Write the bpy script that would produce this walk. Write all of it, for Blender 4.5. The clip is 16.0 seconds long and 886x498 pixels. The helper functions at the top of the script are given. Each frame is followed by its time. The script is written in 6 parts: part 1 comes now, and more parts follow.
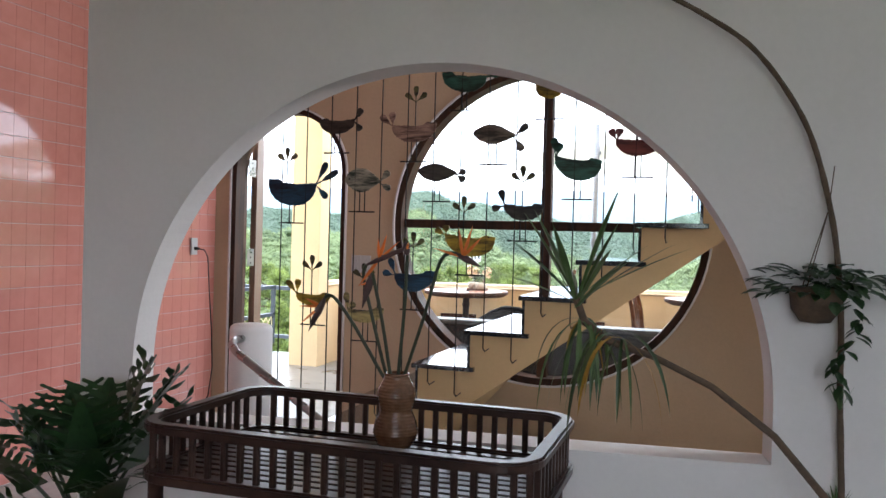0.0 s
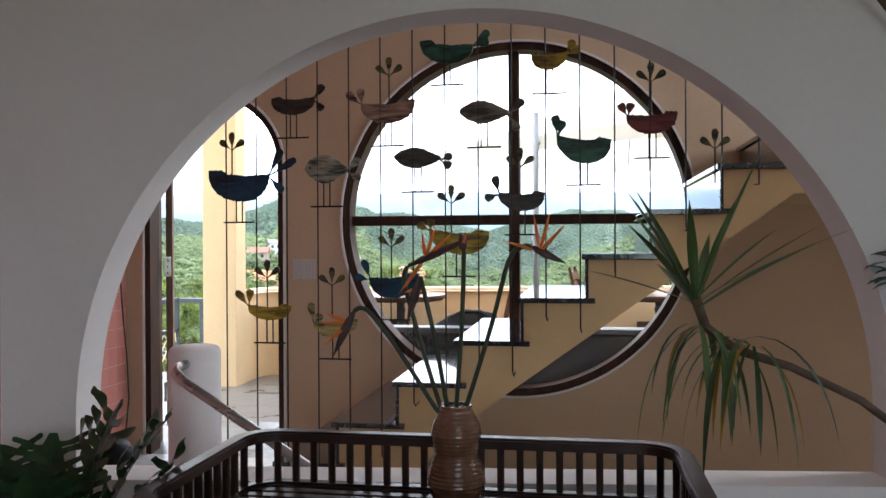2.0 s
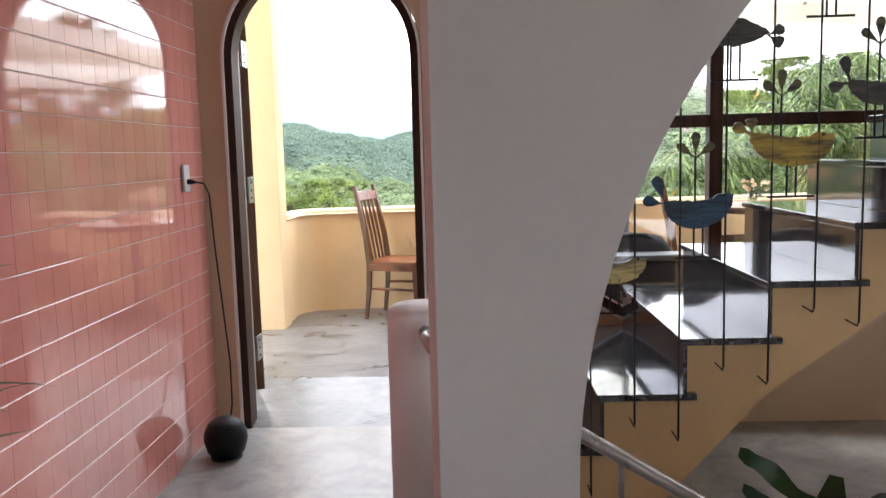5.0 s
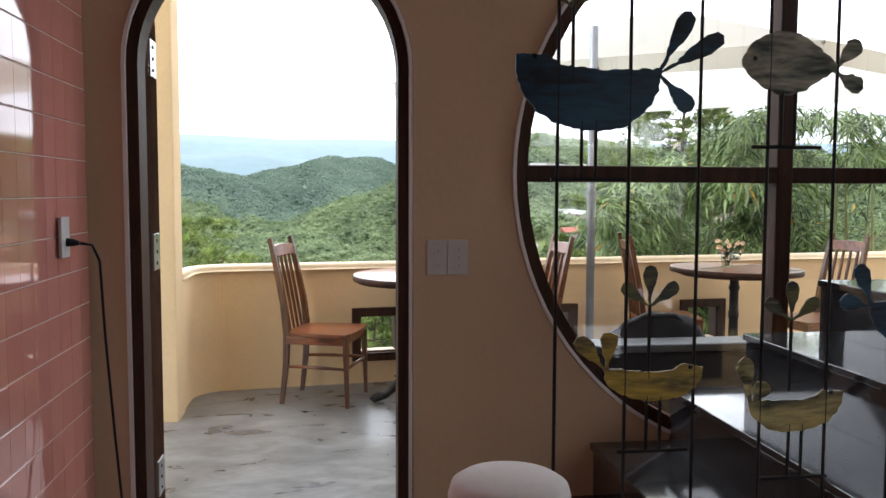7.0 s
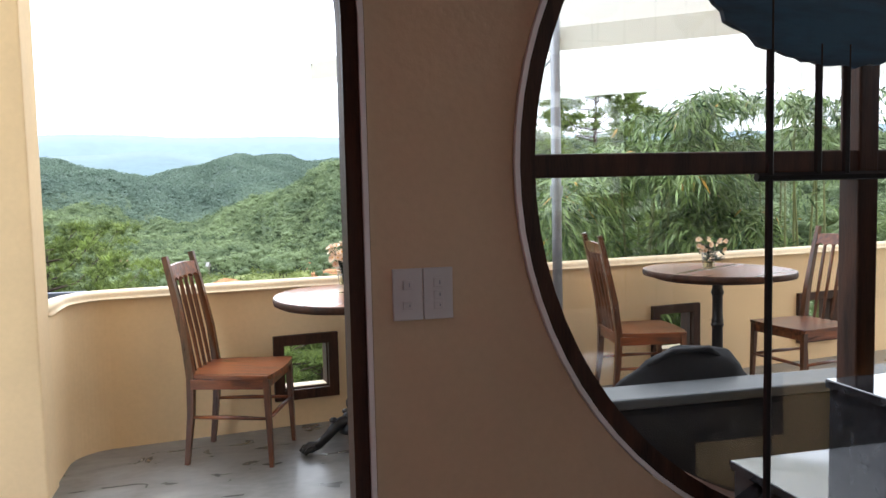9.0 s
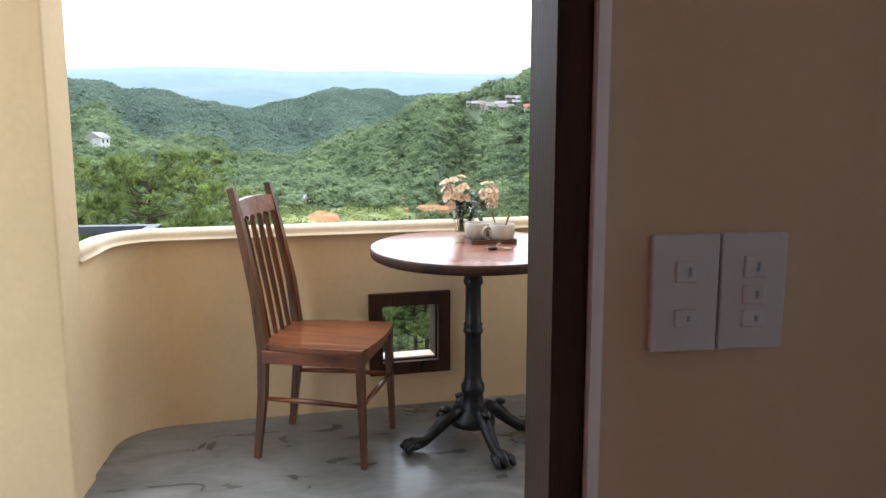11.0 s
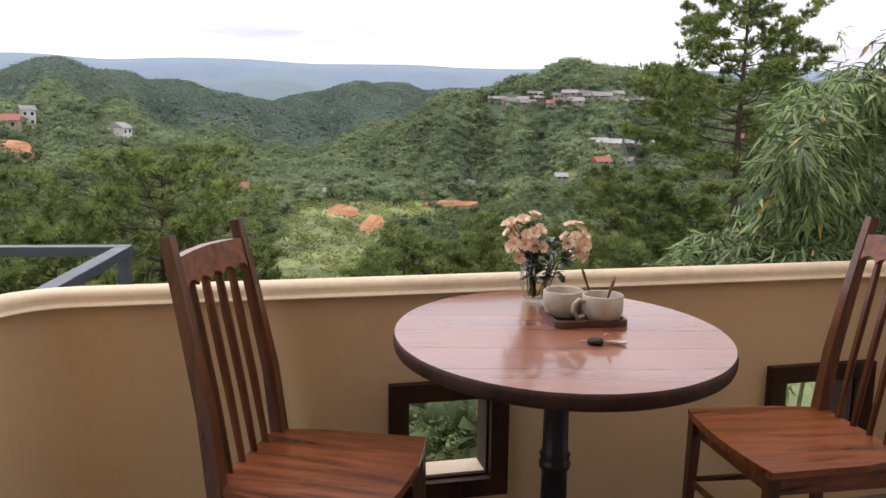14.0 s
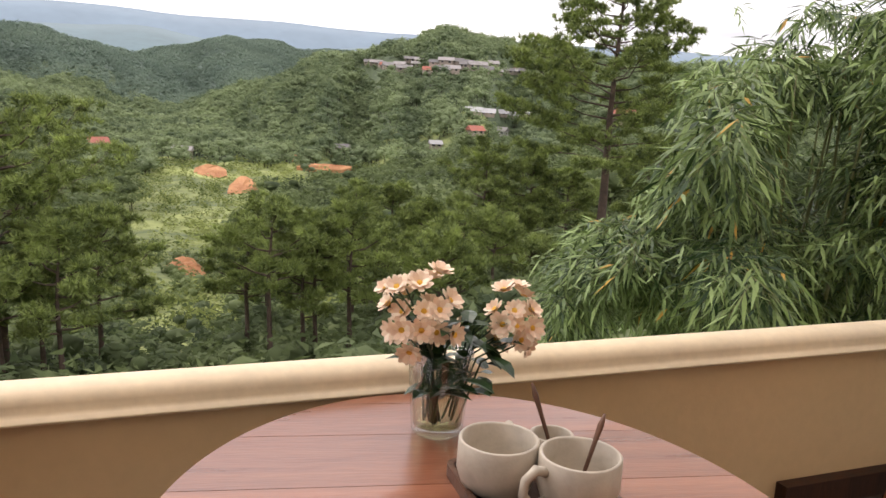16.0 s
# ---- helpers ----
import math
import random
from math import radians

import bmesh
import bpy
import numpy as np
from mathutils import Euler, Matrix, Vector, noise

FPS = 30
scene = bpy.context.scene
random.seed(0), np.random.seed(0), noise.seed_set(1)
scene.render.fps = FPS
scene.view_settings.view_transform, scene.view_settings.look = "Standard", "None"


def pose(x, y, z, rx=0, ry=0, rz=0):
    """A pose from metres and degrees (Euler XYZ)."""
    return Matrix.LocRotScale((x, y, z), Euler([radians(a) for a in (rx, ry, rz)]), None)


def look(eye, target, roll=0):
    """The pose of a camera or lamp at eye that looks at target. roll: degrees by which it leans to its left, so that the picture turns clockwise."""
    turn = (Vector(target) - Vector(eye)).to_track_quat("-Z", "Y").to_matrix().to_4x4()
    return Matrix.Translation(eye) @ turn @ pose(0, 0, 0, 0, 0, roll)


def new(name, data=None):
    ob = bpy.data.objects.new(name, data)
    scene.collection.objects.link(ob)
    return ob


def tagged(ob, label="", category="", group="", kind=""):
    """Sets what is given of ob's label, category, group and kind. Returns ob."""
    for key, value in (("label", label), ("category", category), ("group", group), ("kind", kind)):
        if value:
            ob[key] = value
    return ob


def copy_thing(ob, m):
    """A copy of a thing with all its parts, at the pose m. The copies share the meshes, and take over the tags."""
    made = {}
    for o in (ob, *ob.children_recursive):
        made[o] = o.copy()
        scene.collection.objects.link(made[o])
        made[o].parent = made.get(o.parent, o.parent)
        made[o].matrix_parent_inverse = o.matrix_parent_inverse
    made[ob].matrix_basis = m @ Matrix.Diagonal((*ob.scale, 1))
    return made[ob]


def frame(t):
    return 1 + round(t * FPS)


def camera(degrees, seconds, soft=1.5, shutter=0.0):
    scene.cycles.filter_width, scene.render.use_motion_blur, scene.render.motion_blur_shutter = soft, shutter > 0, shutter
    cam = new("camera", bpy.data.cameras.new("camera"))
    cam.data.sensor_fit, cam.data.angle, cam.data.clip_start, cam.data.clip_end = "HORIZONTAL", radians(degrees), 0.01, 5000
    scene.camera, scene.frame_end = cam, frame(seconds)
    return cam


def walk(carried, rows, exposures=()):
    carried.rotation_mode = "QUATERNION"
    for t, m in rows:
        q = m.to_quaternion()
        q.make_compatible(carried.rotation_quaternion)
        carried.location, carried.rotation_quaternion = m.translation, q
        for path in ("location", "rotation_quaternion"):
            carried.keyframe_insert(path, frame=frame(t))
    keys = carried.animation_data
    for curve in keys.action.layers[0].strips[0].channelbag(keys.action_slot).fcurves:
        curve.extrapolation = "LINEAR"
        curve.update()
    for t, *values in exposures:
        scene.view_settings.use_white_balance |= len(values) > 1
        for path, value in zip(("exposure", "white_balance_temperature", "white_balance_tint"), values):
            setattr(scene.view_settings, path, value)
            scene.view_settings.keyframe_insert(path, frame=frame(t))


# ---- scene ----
cam = camera(57.2, 16.0)
PATH = [
    (0, (0.536, 0.151, 1.25), (-0.083, 2.053, 1.231), 1.6),
    (0.5, (0.511, 0.372, 1.315), (-0.08, 2.281, 1.397), 2.9),
    (1, (0.407, 0.458, 1.307), (-0.187, 2.365, 1.397), 1.9),
    (1.5, (0.109, 0.523, 1.264), (-0.394, 2.457, 1.348), 0.4),
    (2, (-0.108, 0.607, 1.217), (-0.436, 2.579, 1.208), -0.3),
    (2.5, (-0.287, 0.737, 1.188), (-0.459, 2.728, 1.1), -0.2),
    (3, (-0.493, 0.815, 1.167), (-0.576, 2.807, 1.012), 1.2),
    (3.5, (-0.877, 0.867, 1.191), (-0.886, 2.858, 1.004), 0.4),
    (4, (-1.187, 0.969, 1.182), (-1.226, 2.957, 0.972), -0.9),
    (4.5, (-1.455, 1.198, 1.213), (-1.552, 3.181, 0.967), -1.8),
    (7, (-2.151, 2.593, 1.303), (-1.888, 4.571, 1.162), 0.2),
    (7.5, (-2.233, 2.798, 1.302), (-1.913, 4.765, 1.142), -0.4),
    (8, (-2.198, 3.027, 1.33), (-1.788, 4.981, 1.207), -1.3),
    (8.2, (-2.171, 3.127, 1.343), (-1.698, 5.068, 1.243), -1.5),
    (10.3, (-2.153, 4.231, 1.282), (-1.728, 6.161, 0.97), -0.6),
    (10.5, (-2.136, 4.342, 1.276), (-1.773, 6.283, 0.956), -0.8),
    (11, (-2.144, 4.606, 1.246), (-1.901, 6.567, 0.941), -0.1),
    (11.5, (-2.189, 4.821, 1.269), (-2.008, 6.794, 0.997), 0.9),
    (12, (-2.18, 5.031, 1.271), (-2.04, 7.006, 0.991), 0.5),
    (12.5, (-2.144, 5.274, 1.274), (-2.021, 7.245, 0.958), -1.1),
    (13, (-2.135, 5.418, 1.263), (-2.031, 7.389, 0.939), -1.8),
    (13.5, (-2.138, 5.612, 1.271), (-2.038, 7.586, 0.965), -0.3),
    (14, (-2.115, 5.8, 1.28), (-1.918, 7.764, 0.962), 0.7),
    (14.5, (-2.027, 5.996, 1.265), (-1.724, 7.942, 0.916), 1.5),
    (15, (-1.961, 6.27, 1.294), (-1.618, 8.21, 0.949), 3.3),
    (15.5, (-1.96, 6.57, 1.29), (-1.558, 8.498, 0.942), 4.6),
    (16, (-1.937, 6.869, 1.277), (-1.432, 8.764, 0.887), 3.6),
]
EXPOSURES = [(0, 2.2, 5800, 9.5), (0.5, 1.85, 5800, 9.5), (2, 1.85, 5820, 11), (4, 2.12, 6120, 14.5), (4.7, 2.15, 6120, 13.5), (7, 1.3, 6050, 10.5), (8.2, 1.35, 6020, 10.5), (10.3, 1.3, 5720, 8.5), (11, 1.2, 5720, 8.5), (11.5, 1.2, 5780, 9), (12, 0.78, 6100, 17.5), (13, 0.55, 6300, 22), (14, 0.36, 6400, 20.5), (15, 0.48, 6600, 18.5), (16, 0.54, 6800, 19)]
walk(cam, [(t, look(eye, target, roll)) for t, eye, target, roll in PATH], EXPOSURES)

# ---- world and light ----
world = bpy.data.worlds.new("overcast_sky")
scene.world = world
world.use_nodes = True
wn, wl = world.node_tree.nodes, world.node_tree.links
wn.clear()
w_out, w_bg = wn.new("ShaderNodeOutputWorld"), wn.new("ShaderNodeBackground")
w_sky = wn.new("ShaderNodeTexSky")
w_sky.sky_type, w_sky.sun_disc = "NISHITA", False
w_sky.sun_elevation, w_sky.sun_rotation = radians(52), radians(-25)
w_co, w_map = wn.new("ShaderNodeTexCoord"), wn.new("ShaderNodeMapping")
w_map.inputs["Scale"].default_value = (1.0, 1.0, 7.0)
w_map.inputs["Rotation"].default_value = (0, 0, radians(-62))
w_noise = wn.new("ShaderNodeTexNoise")
w_noise.inputs["Scale"].default_value, w_noise.inputs["Detail"].default_value = 2.6, 6.0
w_ramp = wn.new("ShaderNodeValToRGB")
w_ramp.color_ramp.elements[0].position, w_ramp.color_ramp.elements[0].color = 0.30, (5.4, 5.5, 5.9, 1)
w_ramp.color_ramp.elements[1].position, w_ramp.color_ramp.elements[1].color = 0.66, (16, 16, 15.8, 1)
w_mix = wn.new("ShaderNodeMix")
w_mix.data_type = "RGBA"
w_mix.inputs[0].default_value = 0.88
wl.new(w_co.outputs["Generated"], w_map.inputs["Vector"])
wl.new(w_map.outputs["Vector"], w_noise.inputs["Vector"])
wl.new(w_noise.outputs["Fac"], w_ramp.inputs["Fac"])
wl.new(w_sky.outputs["Color"], w_mix.inputs["A"])
wl.new(w_ramp.outputs["Color"], w_mix.inputs["B"])
wl.new(w_mix.outputs["Result"], w_bg.inputs["Color"])
w_bg.inputs["Strength"].default_value = 0.118
wl.new(w_bg.outputs["Background"], w_out.inputs["Surface"])

sun = new("sun", bpy.data.lights.new("sun", "SUN"))
sun.data.energy, sun.data.angle, sun.data.color = 0.8, radians(24), (1.0, 0.95, 0.88)
sun.matrix_world = look((-8, 14, 24), (0, 0, 0))

# Fill lamp in an assumed window behind the camera, out of view.
room_light = new("room_fill_light", bpy.data.lights.new("room_fill_light", "AREA"))
room_light.data.shape, room_light.data.size, room_light.data.size_y, room_light.data.energy = "RECTANGLE", 2.6, 1.5, 4.0
room_light.matrix_world = look((1.6, -3.05, 1.65), (0.6, 2.2, 0.1))

# Fill lamp added to brighten the hall; its opening is out of view.
hall_light = new("hall_fill_light", bpy.data.lights.new("hall_fill_light", "AREA"))
hall_light.data.shape, hall_light.data.size, hall_light.data.size_y, hall_light.data.energy = "RECTANGLE", 1.6, 1.5, 28
hall_light.matrix_world = look((4.56, 4.15, 2.85), (0.0, 4.0, 1.6))

# ---- materials ----
def mat(name, base, rough=0.6, metal=0.0, vary=0.15, scale=6.0, bump=0.15, fine=80.0, stretch=(1, 1, 1), second=None, per_object=0.0, coat=0.0, spec=0.5, island=0.0, depth=0.004, band=(0.42, 0.92), thin=0.0, swirl=0.6):
    """A surface with two scales of variation, a roughness that follows it and a fine relief."""
    m = bpy.data.materials.new(name)
    m.use_nodes = True
    n, l = m.node_tree.nodes, m.node_tree.links
    b = n["Principled BSDF"]
    co, mp = n.new("ShaderNodeTexCoord"), n.new("ShaderNodeMapping")
    mp.inputs["Scale"].default_value = stretch
    l.new(co.outputs["Object"], mp.inputs["Vector"])
    big, small = n.new("ShaderNodeTexNoise"), n.new("ShaderNodeTexNoise")
    big.inputs["Scale"].default_value, big.inputs["Detail"].default_value = scale, 5.0
    big.inputs["Distortion"].default_value = swirl
    small.inputs["Scale"].default_value, small.inputs["Detail"].default_value = fine, 4.0
    l.new(mp.outputs["Vector"], big.inputs["Vector"])
    l.new(mp.outputs["Vector"], small.inputs["Vector"])
    add = n.new("ShaderNodeMath")
    add.operation, add.inputs[1].default_value = "MULTIPLY_ADD", 0.35
    l.new(small.outputs["Fac"], add.inputs[0])
    l.new(big.outputs["Fac"], add.inputs[2])
    last = add.outputs[0]
    if per_object or island:
        if island:
            info, which, amount = n.new("ShaderNodeNewGeometry"), "Random Per Island", island
        else:
            info, which, amount = n.new("ShaderNodeObjectInfo"), "Random", per_object
        more = n.new("ShaderNodeMath")
        more.operation, more.inputs[1].default_value = "MULTIPLY_ADD", amount
        l.new(info.outputs[which], more.inputs[0])
        l.new(last, more.inputs[2])
        shift = n.new("ShaderNodeMath")
        shift.operation, shift.inputs[1].default_value = "SUBTRACT", amount / 2
        l.new(more.outputs[0], shift.inputs[0])
        last = shift.outputs[0]
    ramp = n.new("ShaderNodeValToRGB")
    c = ramp.color_ramp.elements
    low = [x * (1 - vary) for x in base]
    high = [min(1.0, x * (1 + vary)) for x in base] if second is None else list(second)
    c[0].position, c[0].color = band[0], (*low, 1)
    c[1].position, c[1].color = band[1], (*high, 1)
    l.new(last, ramp.inputs["Fac"])
    l.new(ramp.outputs["Color"], b.inputs["Base Color"])
    rr = n.new("ShaderNodeMapRange")
    rr.inputs["From Min"].default_value, rr.inputs["From Max"].default_value = 0.3, 0.8
    rr.inputs["To Min"].default_value, rr.inputs["To Max"].default_value = rough * 0.85, min(1.0, rough * 1.15)
    l.new(big.outputs["Fac"], rr.inputs["Value"])
    l.new(rr.outputs["Result"], b.inputs["Roughness"])
    b.inputs["Metallic"].default_value, b.inputs["Coat Weight"].default_value = metal, coat
    b.inputs["Coat Roughness"].default_value, b.inputs["Specular IOR Level"].default_value = 0.05, spec
    if bump:
        bp = n.new("ShaderNodeBump")
        bp.inputs["Strength"].default_value, bp.inputs["Distance"].default_value = bump, depth
        l.new(small.outputs["Fac"], bp.inputs["Height"])
        l.new(bp.outputs["Normal"], b.inputs["Normal"])
    if thin:
        tr, mix = n.new("ShaderNodeBsdfTranslucent"), n.new("ShaderNodeMixShader")
        mix.inputs["Fac"].default_value = thin
        l.new(ramp.outputs["Color"], tr.inputs["Color"])
        l.new(b.outputs["BSDF"], mix.inputs[1])
        l.new(tr.outputs["BSDF"], mix.inputs[2])
        l.new(mix.outputs["Shader"], n["Material Output"].inputs["Surface"])
    return m


def glass_mat(name, tint=(1, 1, 1), gloss=1.0):
    """Thin clear glass: it lets the view through and mirrors more at a slant."""
    m = bpy.data.materials.new(name)
    m.use_nodes = True
    n, l = m.node_tree.nodes, m.node_tree.links
    n.remove(n["Principled BSDF"])
    clear, shine, mix, fr = n.new("ShaderNodeBsdfTransparent"), n.new("ShaderNodeBsdfGlossy"), n.new("ShaderNodeMixShader"), n.new("ShaderNodeLayerWeight")
    steep, low = n.new("ShaderNodeMath"), n.new("ShaderNodeMath")
    clear.inputs["Color"].default_value = (*tint, 1)
    shine.inputs["Roughness"].default_value = 0.02
    shine.inputs["Color"].default_value = (gloss, gloss, gloss, 1)
    fr.inputs["Blend"].default_value = 0.5
    steep.operation, steep.inputs[1].default_value = "POWER", 4.5
    low.operation, low.inputs[1].default_value, low.inputs[2].default_value = "MULTIPLY_ADD", 0.75, 0.035
    l.new(fr.outputs["Facing"], steep.inputs[0])
    l.new(steep.outputs[0], low.inputs[0])
    l.new(low.outputs[0], mix.inputs["Fac"])
    l.new(clear.outputs["BSDF"], mix.inputs[1])
    l.new(shine.outputs["BSDF"], mix.inputs[2])
    l.new(mix.outputs["Shader"], n["Material Output"].inputs["Surface"])
    return m


def canvas_mat(name, base):
    """Thin cloth that glows through when the sky is behind it."""
    m = bpy.data.materials.new(name)
    m.use_nodes = True
    n, l = m.node_tree.nodes, m.node_tree.links
    n.remove(n["Principled BSDF"])
    a, b2, mix = n.new("ShaderNodeBsdfDiffuse"), n.new("ShaderNodeBsdfTranslucent"), n.new("ShaderNodeMixShader")
    noise_tex, ramp = n.new("ShaderNodeTexNoise"), n.new("ShaderNodeValToRGB")
    noise_tex.inputs["Scale"].default_value = 3.0
    ramp.color_ramp.elements[0].color = (*[x * 0.9 for x in base], 1)
    ramp.color_ramp.elements[1].color = (*base, 1)
    l.new(noise_tex.outputs["Fac"], ramp.inputs["Fac"])
    for s in (a, b2):
        l.new(ramp.outputs["Color"], s.inputs["Color"])
    mix.inputs["Fac"].default_value = 0.6
    l.new(a.outputs["BSDF"], mix.inputs[1])
    l.new(b2.outputs["BSDF"], mix.inputs[2])
    l.new(mix.outputs["Shader"], n["Material Output"].inputs["Surface"])
    return m


WHITE = mat("white_plaster", (0.785, 0.752, 0.738), 0.85, vary=0.05, scale=1.6, bump=0.25, fine=45)
YELLOW = mat("ochre_plaster", (0.66, 0.462, 0.232), 0.8, vary=0.07, scale=1.3, bump=0.2, fine=50)
TAN = mat("tan_plaster", (0.59, 0.432, 0.285), 0.82, vary=0.08, scale=1.3, bump=0.25, fine=50)
YELLOW_OUT = mat("cream_ochre_render", (0.73, 0.545, 0.315), 0.78, vary=0.08, scale=1.7, bump=0.25, fine=40)
CAP = mat("smooth_cream_cap", (0.76, 0.62, 0.42), 0.55, vary=0.16, scale=3.0, bump=0.12, fine=60)
PINK = mat("glazed_pink_tile", (0.66, 0.25, 0.205), 0.06, vary=0.10, scale=2.0, bump=0.04, fine=18, per_object=0.16, coat=1.0, second=(0.73, 0.315, 0.265))
GROUT = mat("pale_grout", (0.62, 0.47, 0.43), 0.9, vary=0.1)
CONCRETE = mat("polished_concrete", (0.050, 0.051, 0.050), 0.31, vary=0.1, scale=4.2, bump=0.06, fine=19, second=(0.21, 0.208, 0.20), band=(0.34, 0.94), swirl=1.0, coat=0.08, stretch=(1, 1.6, 1))
HALLFLOOR = mat("trowelled_concrete", (0.17, 0.165, 0.155), 0.36, vary=0.1, scale=3.0, bump=0.08, fine=22, second=(0.40, 0.39, 0.37), band=(0.36, 0.95), swirl=1.8)
GRANITE = mat("polished_black_granite", (0.016, 0.017, 0.020), 0.09, vary=0.5, scale=30, bump=0.0, fine=300, second=(0.045, 0.047, 0.052), spec=0.7, coat=0.5)
DARKWOOD = mat("dark_varnished_wood", (0.024, 0.011, 0.007), 0.6, vary=0.5, scale=5, bump=0.2, fine=60, stretch=(4, 4, 0.5), second=(0.075, 0.031, 0.016), spec=0.25)
LEAFWOOD = mat("brown_door_wood", (0.055, 0.022, 0.012), 0.5, vary=0.4, scale=5, bump=0.2, fine=60, stretch=(4, 4, 0.5), second=(0.15, 0.07, 0.04))
CHAIRWOOD = mat("oiled_brown_wood", (0.085, 0.022, 0.008), 0.32, vary=0.35, scale=5, bump=0.15, fine=60, stretch=(0.8, 7, 7), second=(0.29, 0.084, 0.024), coat=0.3, band=(0.48, 0.88), per_object=0.15)
LEGWOOD = mat("oiled_brown_leg_wood", (0.050, 0.016, 0.007), 0.32, vary=0.35, scale=5, bump=0.15, fine=60, stretch=(7, 7, 0.8), second=(0.17, 0.06, 0.022), per_object=0.15, coat=0.2)
TABLEWOOD = mat("reddish_table_wood", (0.18, 0.056, 0.028), 0.30, vary=0.25, scale=2.6, bump=0.08, fine=40, stretch=(0.6, 7, 7), second=(0.31, 0.12, 0.062), coat=0.35, per_object=0.14)
IRON = mat("black_cast_iron", (0.014, 0.014, 0.016), 0.42, metal=0.3, vary=0.3, bump=0.3, fine=90)
ROD = mat("black_iron_rod", (0.012, 0.010, 0.010), 0.5, metal=0.5, vary=0.3)
STEEL = mat("brushed_steel", (0.42, 0.41, 0.40), 0.3, metal=1.0, vary=0.15, fine=120)
PLASTIC = mat("white_plastic", (0.54, 0.52, 0.52), 0.6, vary=0.03, bump=0.0)
BLACKPLASTIC = mat("black_plastic", (0.008, 0.008, 0.009), 0.55, vary=0.2, bump=0.05, spec=0.25)
BASKET = mat("dark_lacquered_rattan", (0.020, 0.010, 0.008), 0.36, spec=0.35, vary=0.5, scale=8, bump=0.1, fine=70, second=(0.055, 0.028, 0.02), coat=0.05)
CLAY = mat("glazed_brown_stoneware", (0.13, 0.060, 0.030), 0.22, vary=0.4, scale=9, bump=0.1, fine=50, second=(0.26, 0.13, 0.07), coat=0.4)
CERAMIC = mat("cream_stoneware", (0.44, 0.39, 0.315), 0.42, vary=0.18, scale=22, bump=0.3, fine=60)
LEAF = mat("dark_green_leaf", (0.014, 0.045, 0.013), 0.35, spec=0.45, vary=0.4, scale=12, bump=0.1, fine=60, second=(0.032, 0.075, 0.022), island=0.3)
YUCCA = mat("strap_leaf", (0.03, 0.075, 0.018), 0.4, vary=0.4, scale=8, bump=0.1, second=(0.10, 0.17, 0.05), island=0.5)
DRYLEAF = mat("yellowed_leaf", (0.42, 0.24, 0.03), 0.6, vary=0.3)
STEM = mat("brown_stem", (0.10, 0.065, 0.04), 0.75, vary=0.4, scale=20, bump=0.5)
GREENSTEM = mat("green_stem", (0.03, 0.045, 0.02), 0.5, vary=0.3)
ORANGE = mat("orange_petal", (0.75, 0.19, 0.03), 0.5, vary=0.25)
BRACT = mat("grey_green_bract", (0.045, 0.04, 0.045), 0.5, vary=0.5, second=(0.12, 0.06, 0.055))
PEACH = mat("peach_petal", (0.90, 0.66, 0.48), 0.6, vary=0.10, scale=30, second=(0.93, 0.80, 0.64), island=0.6)
POLLEN = mat("yellow_flower_heart", (0.72, 0.42, 0.05), 0.7, vary=0.25, fine=300)
GLASS = glass_mat("clear_glass", (0.99, 1.0, 0.99), 0.7)
PANE = glass_mat("window_glass", (1, 1, 1))
WATER = glass_mat("vase_water", (0.93, 0.95, 0.78), 0.6)
CANVAS = canvas_mat("white_canvas", (0.86, 0.85, 0.80))
GREYMETAL = mat("grey_painted_metal", (0.26, 0.28, 0.31), 0.45, metal=0.4, vary=0.12)
DARKRAIL = mat("dark_slate_painted_steel", (0.045, 0.052, 0.075), 0.4, metal=0.2, vary=0.2)
CUSHION = mat("black_cushion_cloth", (0.016, 0.017, 0.020), 0.9, vary=0.3, bump=0.5, fine=200)
DISC = mat("cast_concrete", (0.42, 0.42, 0.40), 0.7, vary=0.15, scale=6, bump=0.2, fine=40)
LEDGE = mat("grey_ledge", (0.06, 0.066, 0.07), 0.5, vary=0.1)
ROPE = mat("cream_rope", (0.60, 0.54, 0.36), 0.85, vary=0.15)
BARK = mat("pine_bark", (0.075, 0.050, 0.036), 0.95, vary=0.5, scale=3, bump=0.8, fine=12, depth=0.03)
PINE = mat("pine_needles", (0.05, 0.088, 0.022), 0.6, vary=0.35, scale=1.1, bump=0.0, second=(0.32, 0.40, 0.105), island=0.2, thin=0.2, fine=7)
BAMBOO = mat("bamboo_leaf", (0.032, 0.078, 0.020), 0.5, spec=0.3, vary=0.35, scale=0.8, bump=0.0, second=(0.27, 0.37, 0.135), island=0.55, thin=0.15)
CULM = mat("bamboo_culm", (0.17, 0.18, 0.07), 0.5, vary=0.3)
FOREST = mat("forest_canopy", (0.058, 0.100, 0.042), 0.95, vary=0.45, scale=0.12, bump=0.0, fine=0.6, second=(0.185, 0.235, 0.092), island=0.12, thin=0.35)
# Distance haze is mixed into the next two canopy colours, paler then bluer.
FOREST_MID = mat("hazed_hill_forest_canopy", (0.145, 0.205, 0.106), 0.95, vary=0.3, scale=0.05, bump=0.0, fine=0.25, second=(0.285, 0.355, 0.18), island=0.06, thin=0.4, band=(0.48, 0.86))
FOREST_FAR = mat("hazed_far_hill_canopy", (0.135, 0.195, 0.155), 0.95, vary=0.12, scale=0.012, bump=0.0, fine=0.15, second=(0.20, 0.265, 0.195), island=0.05, thin=0.4)
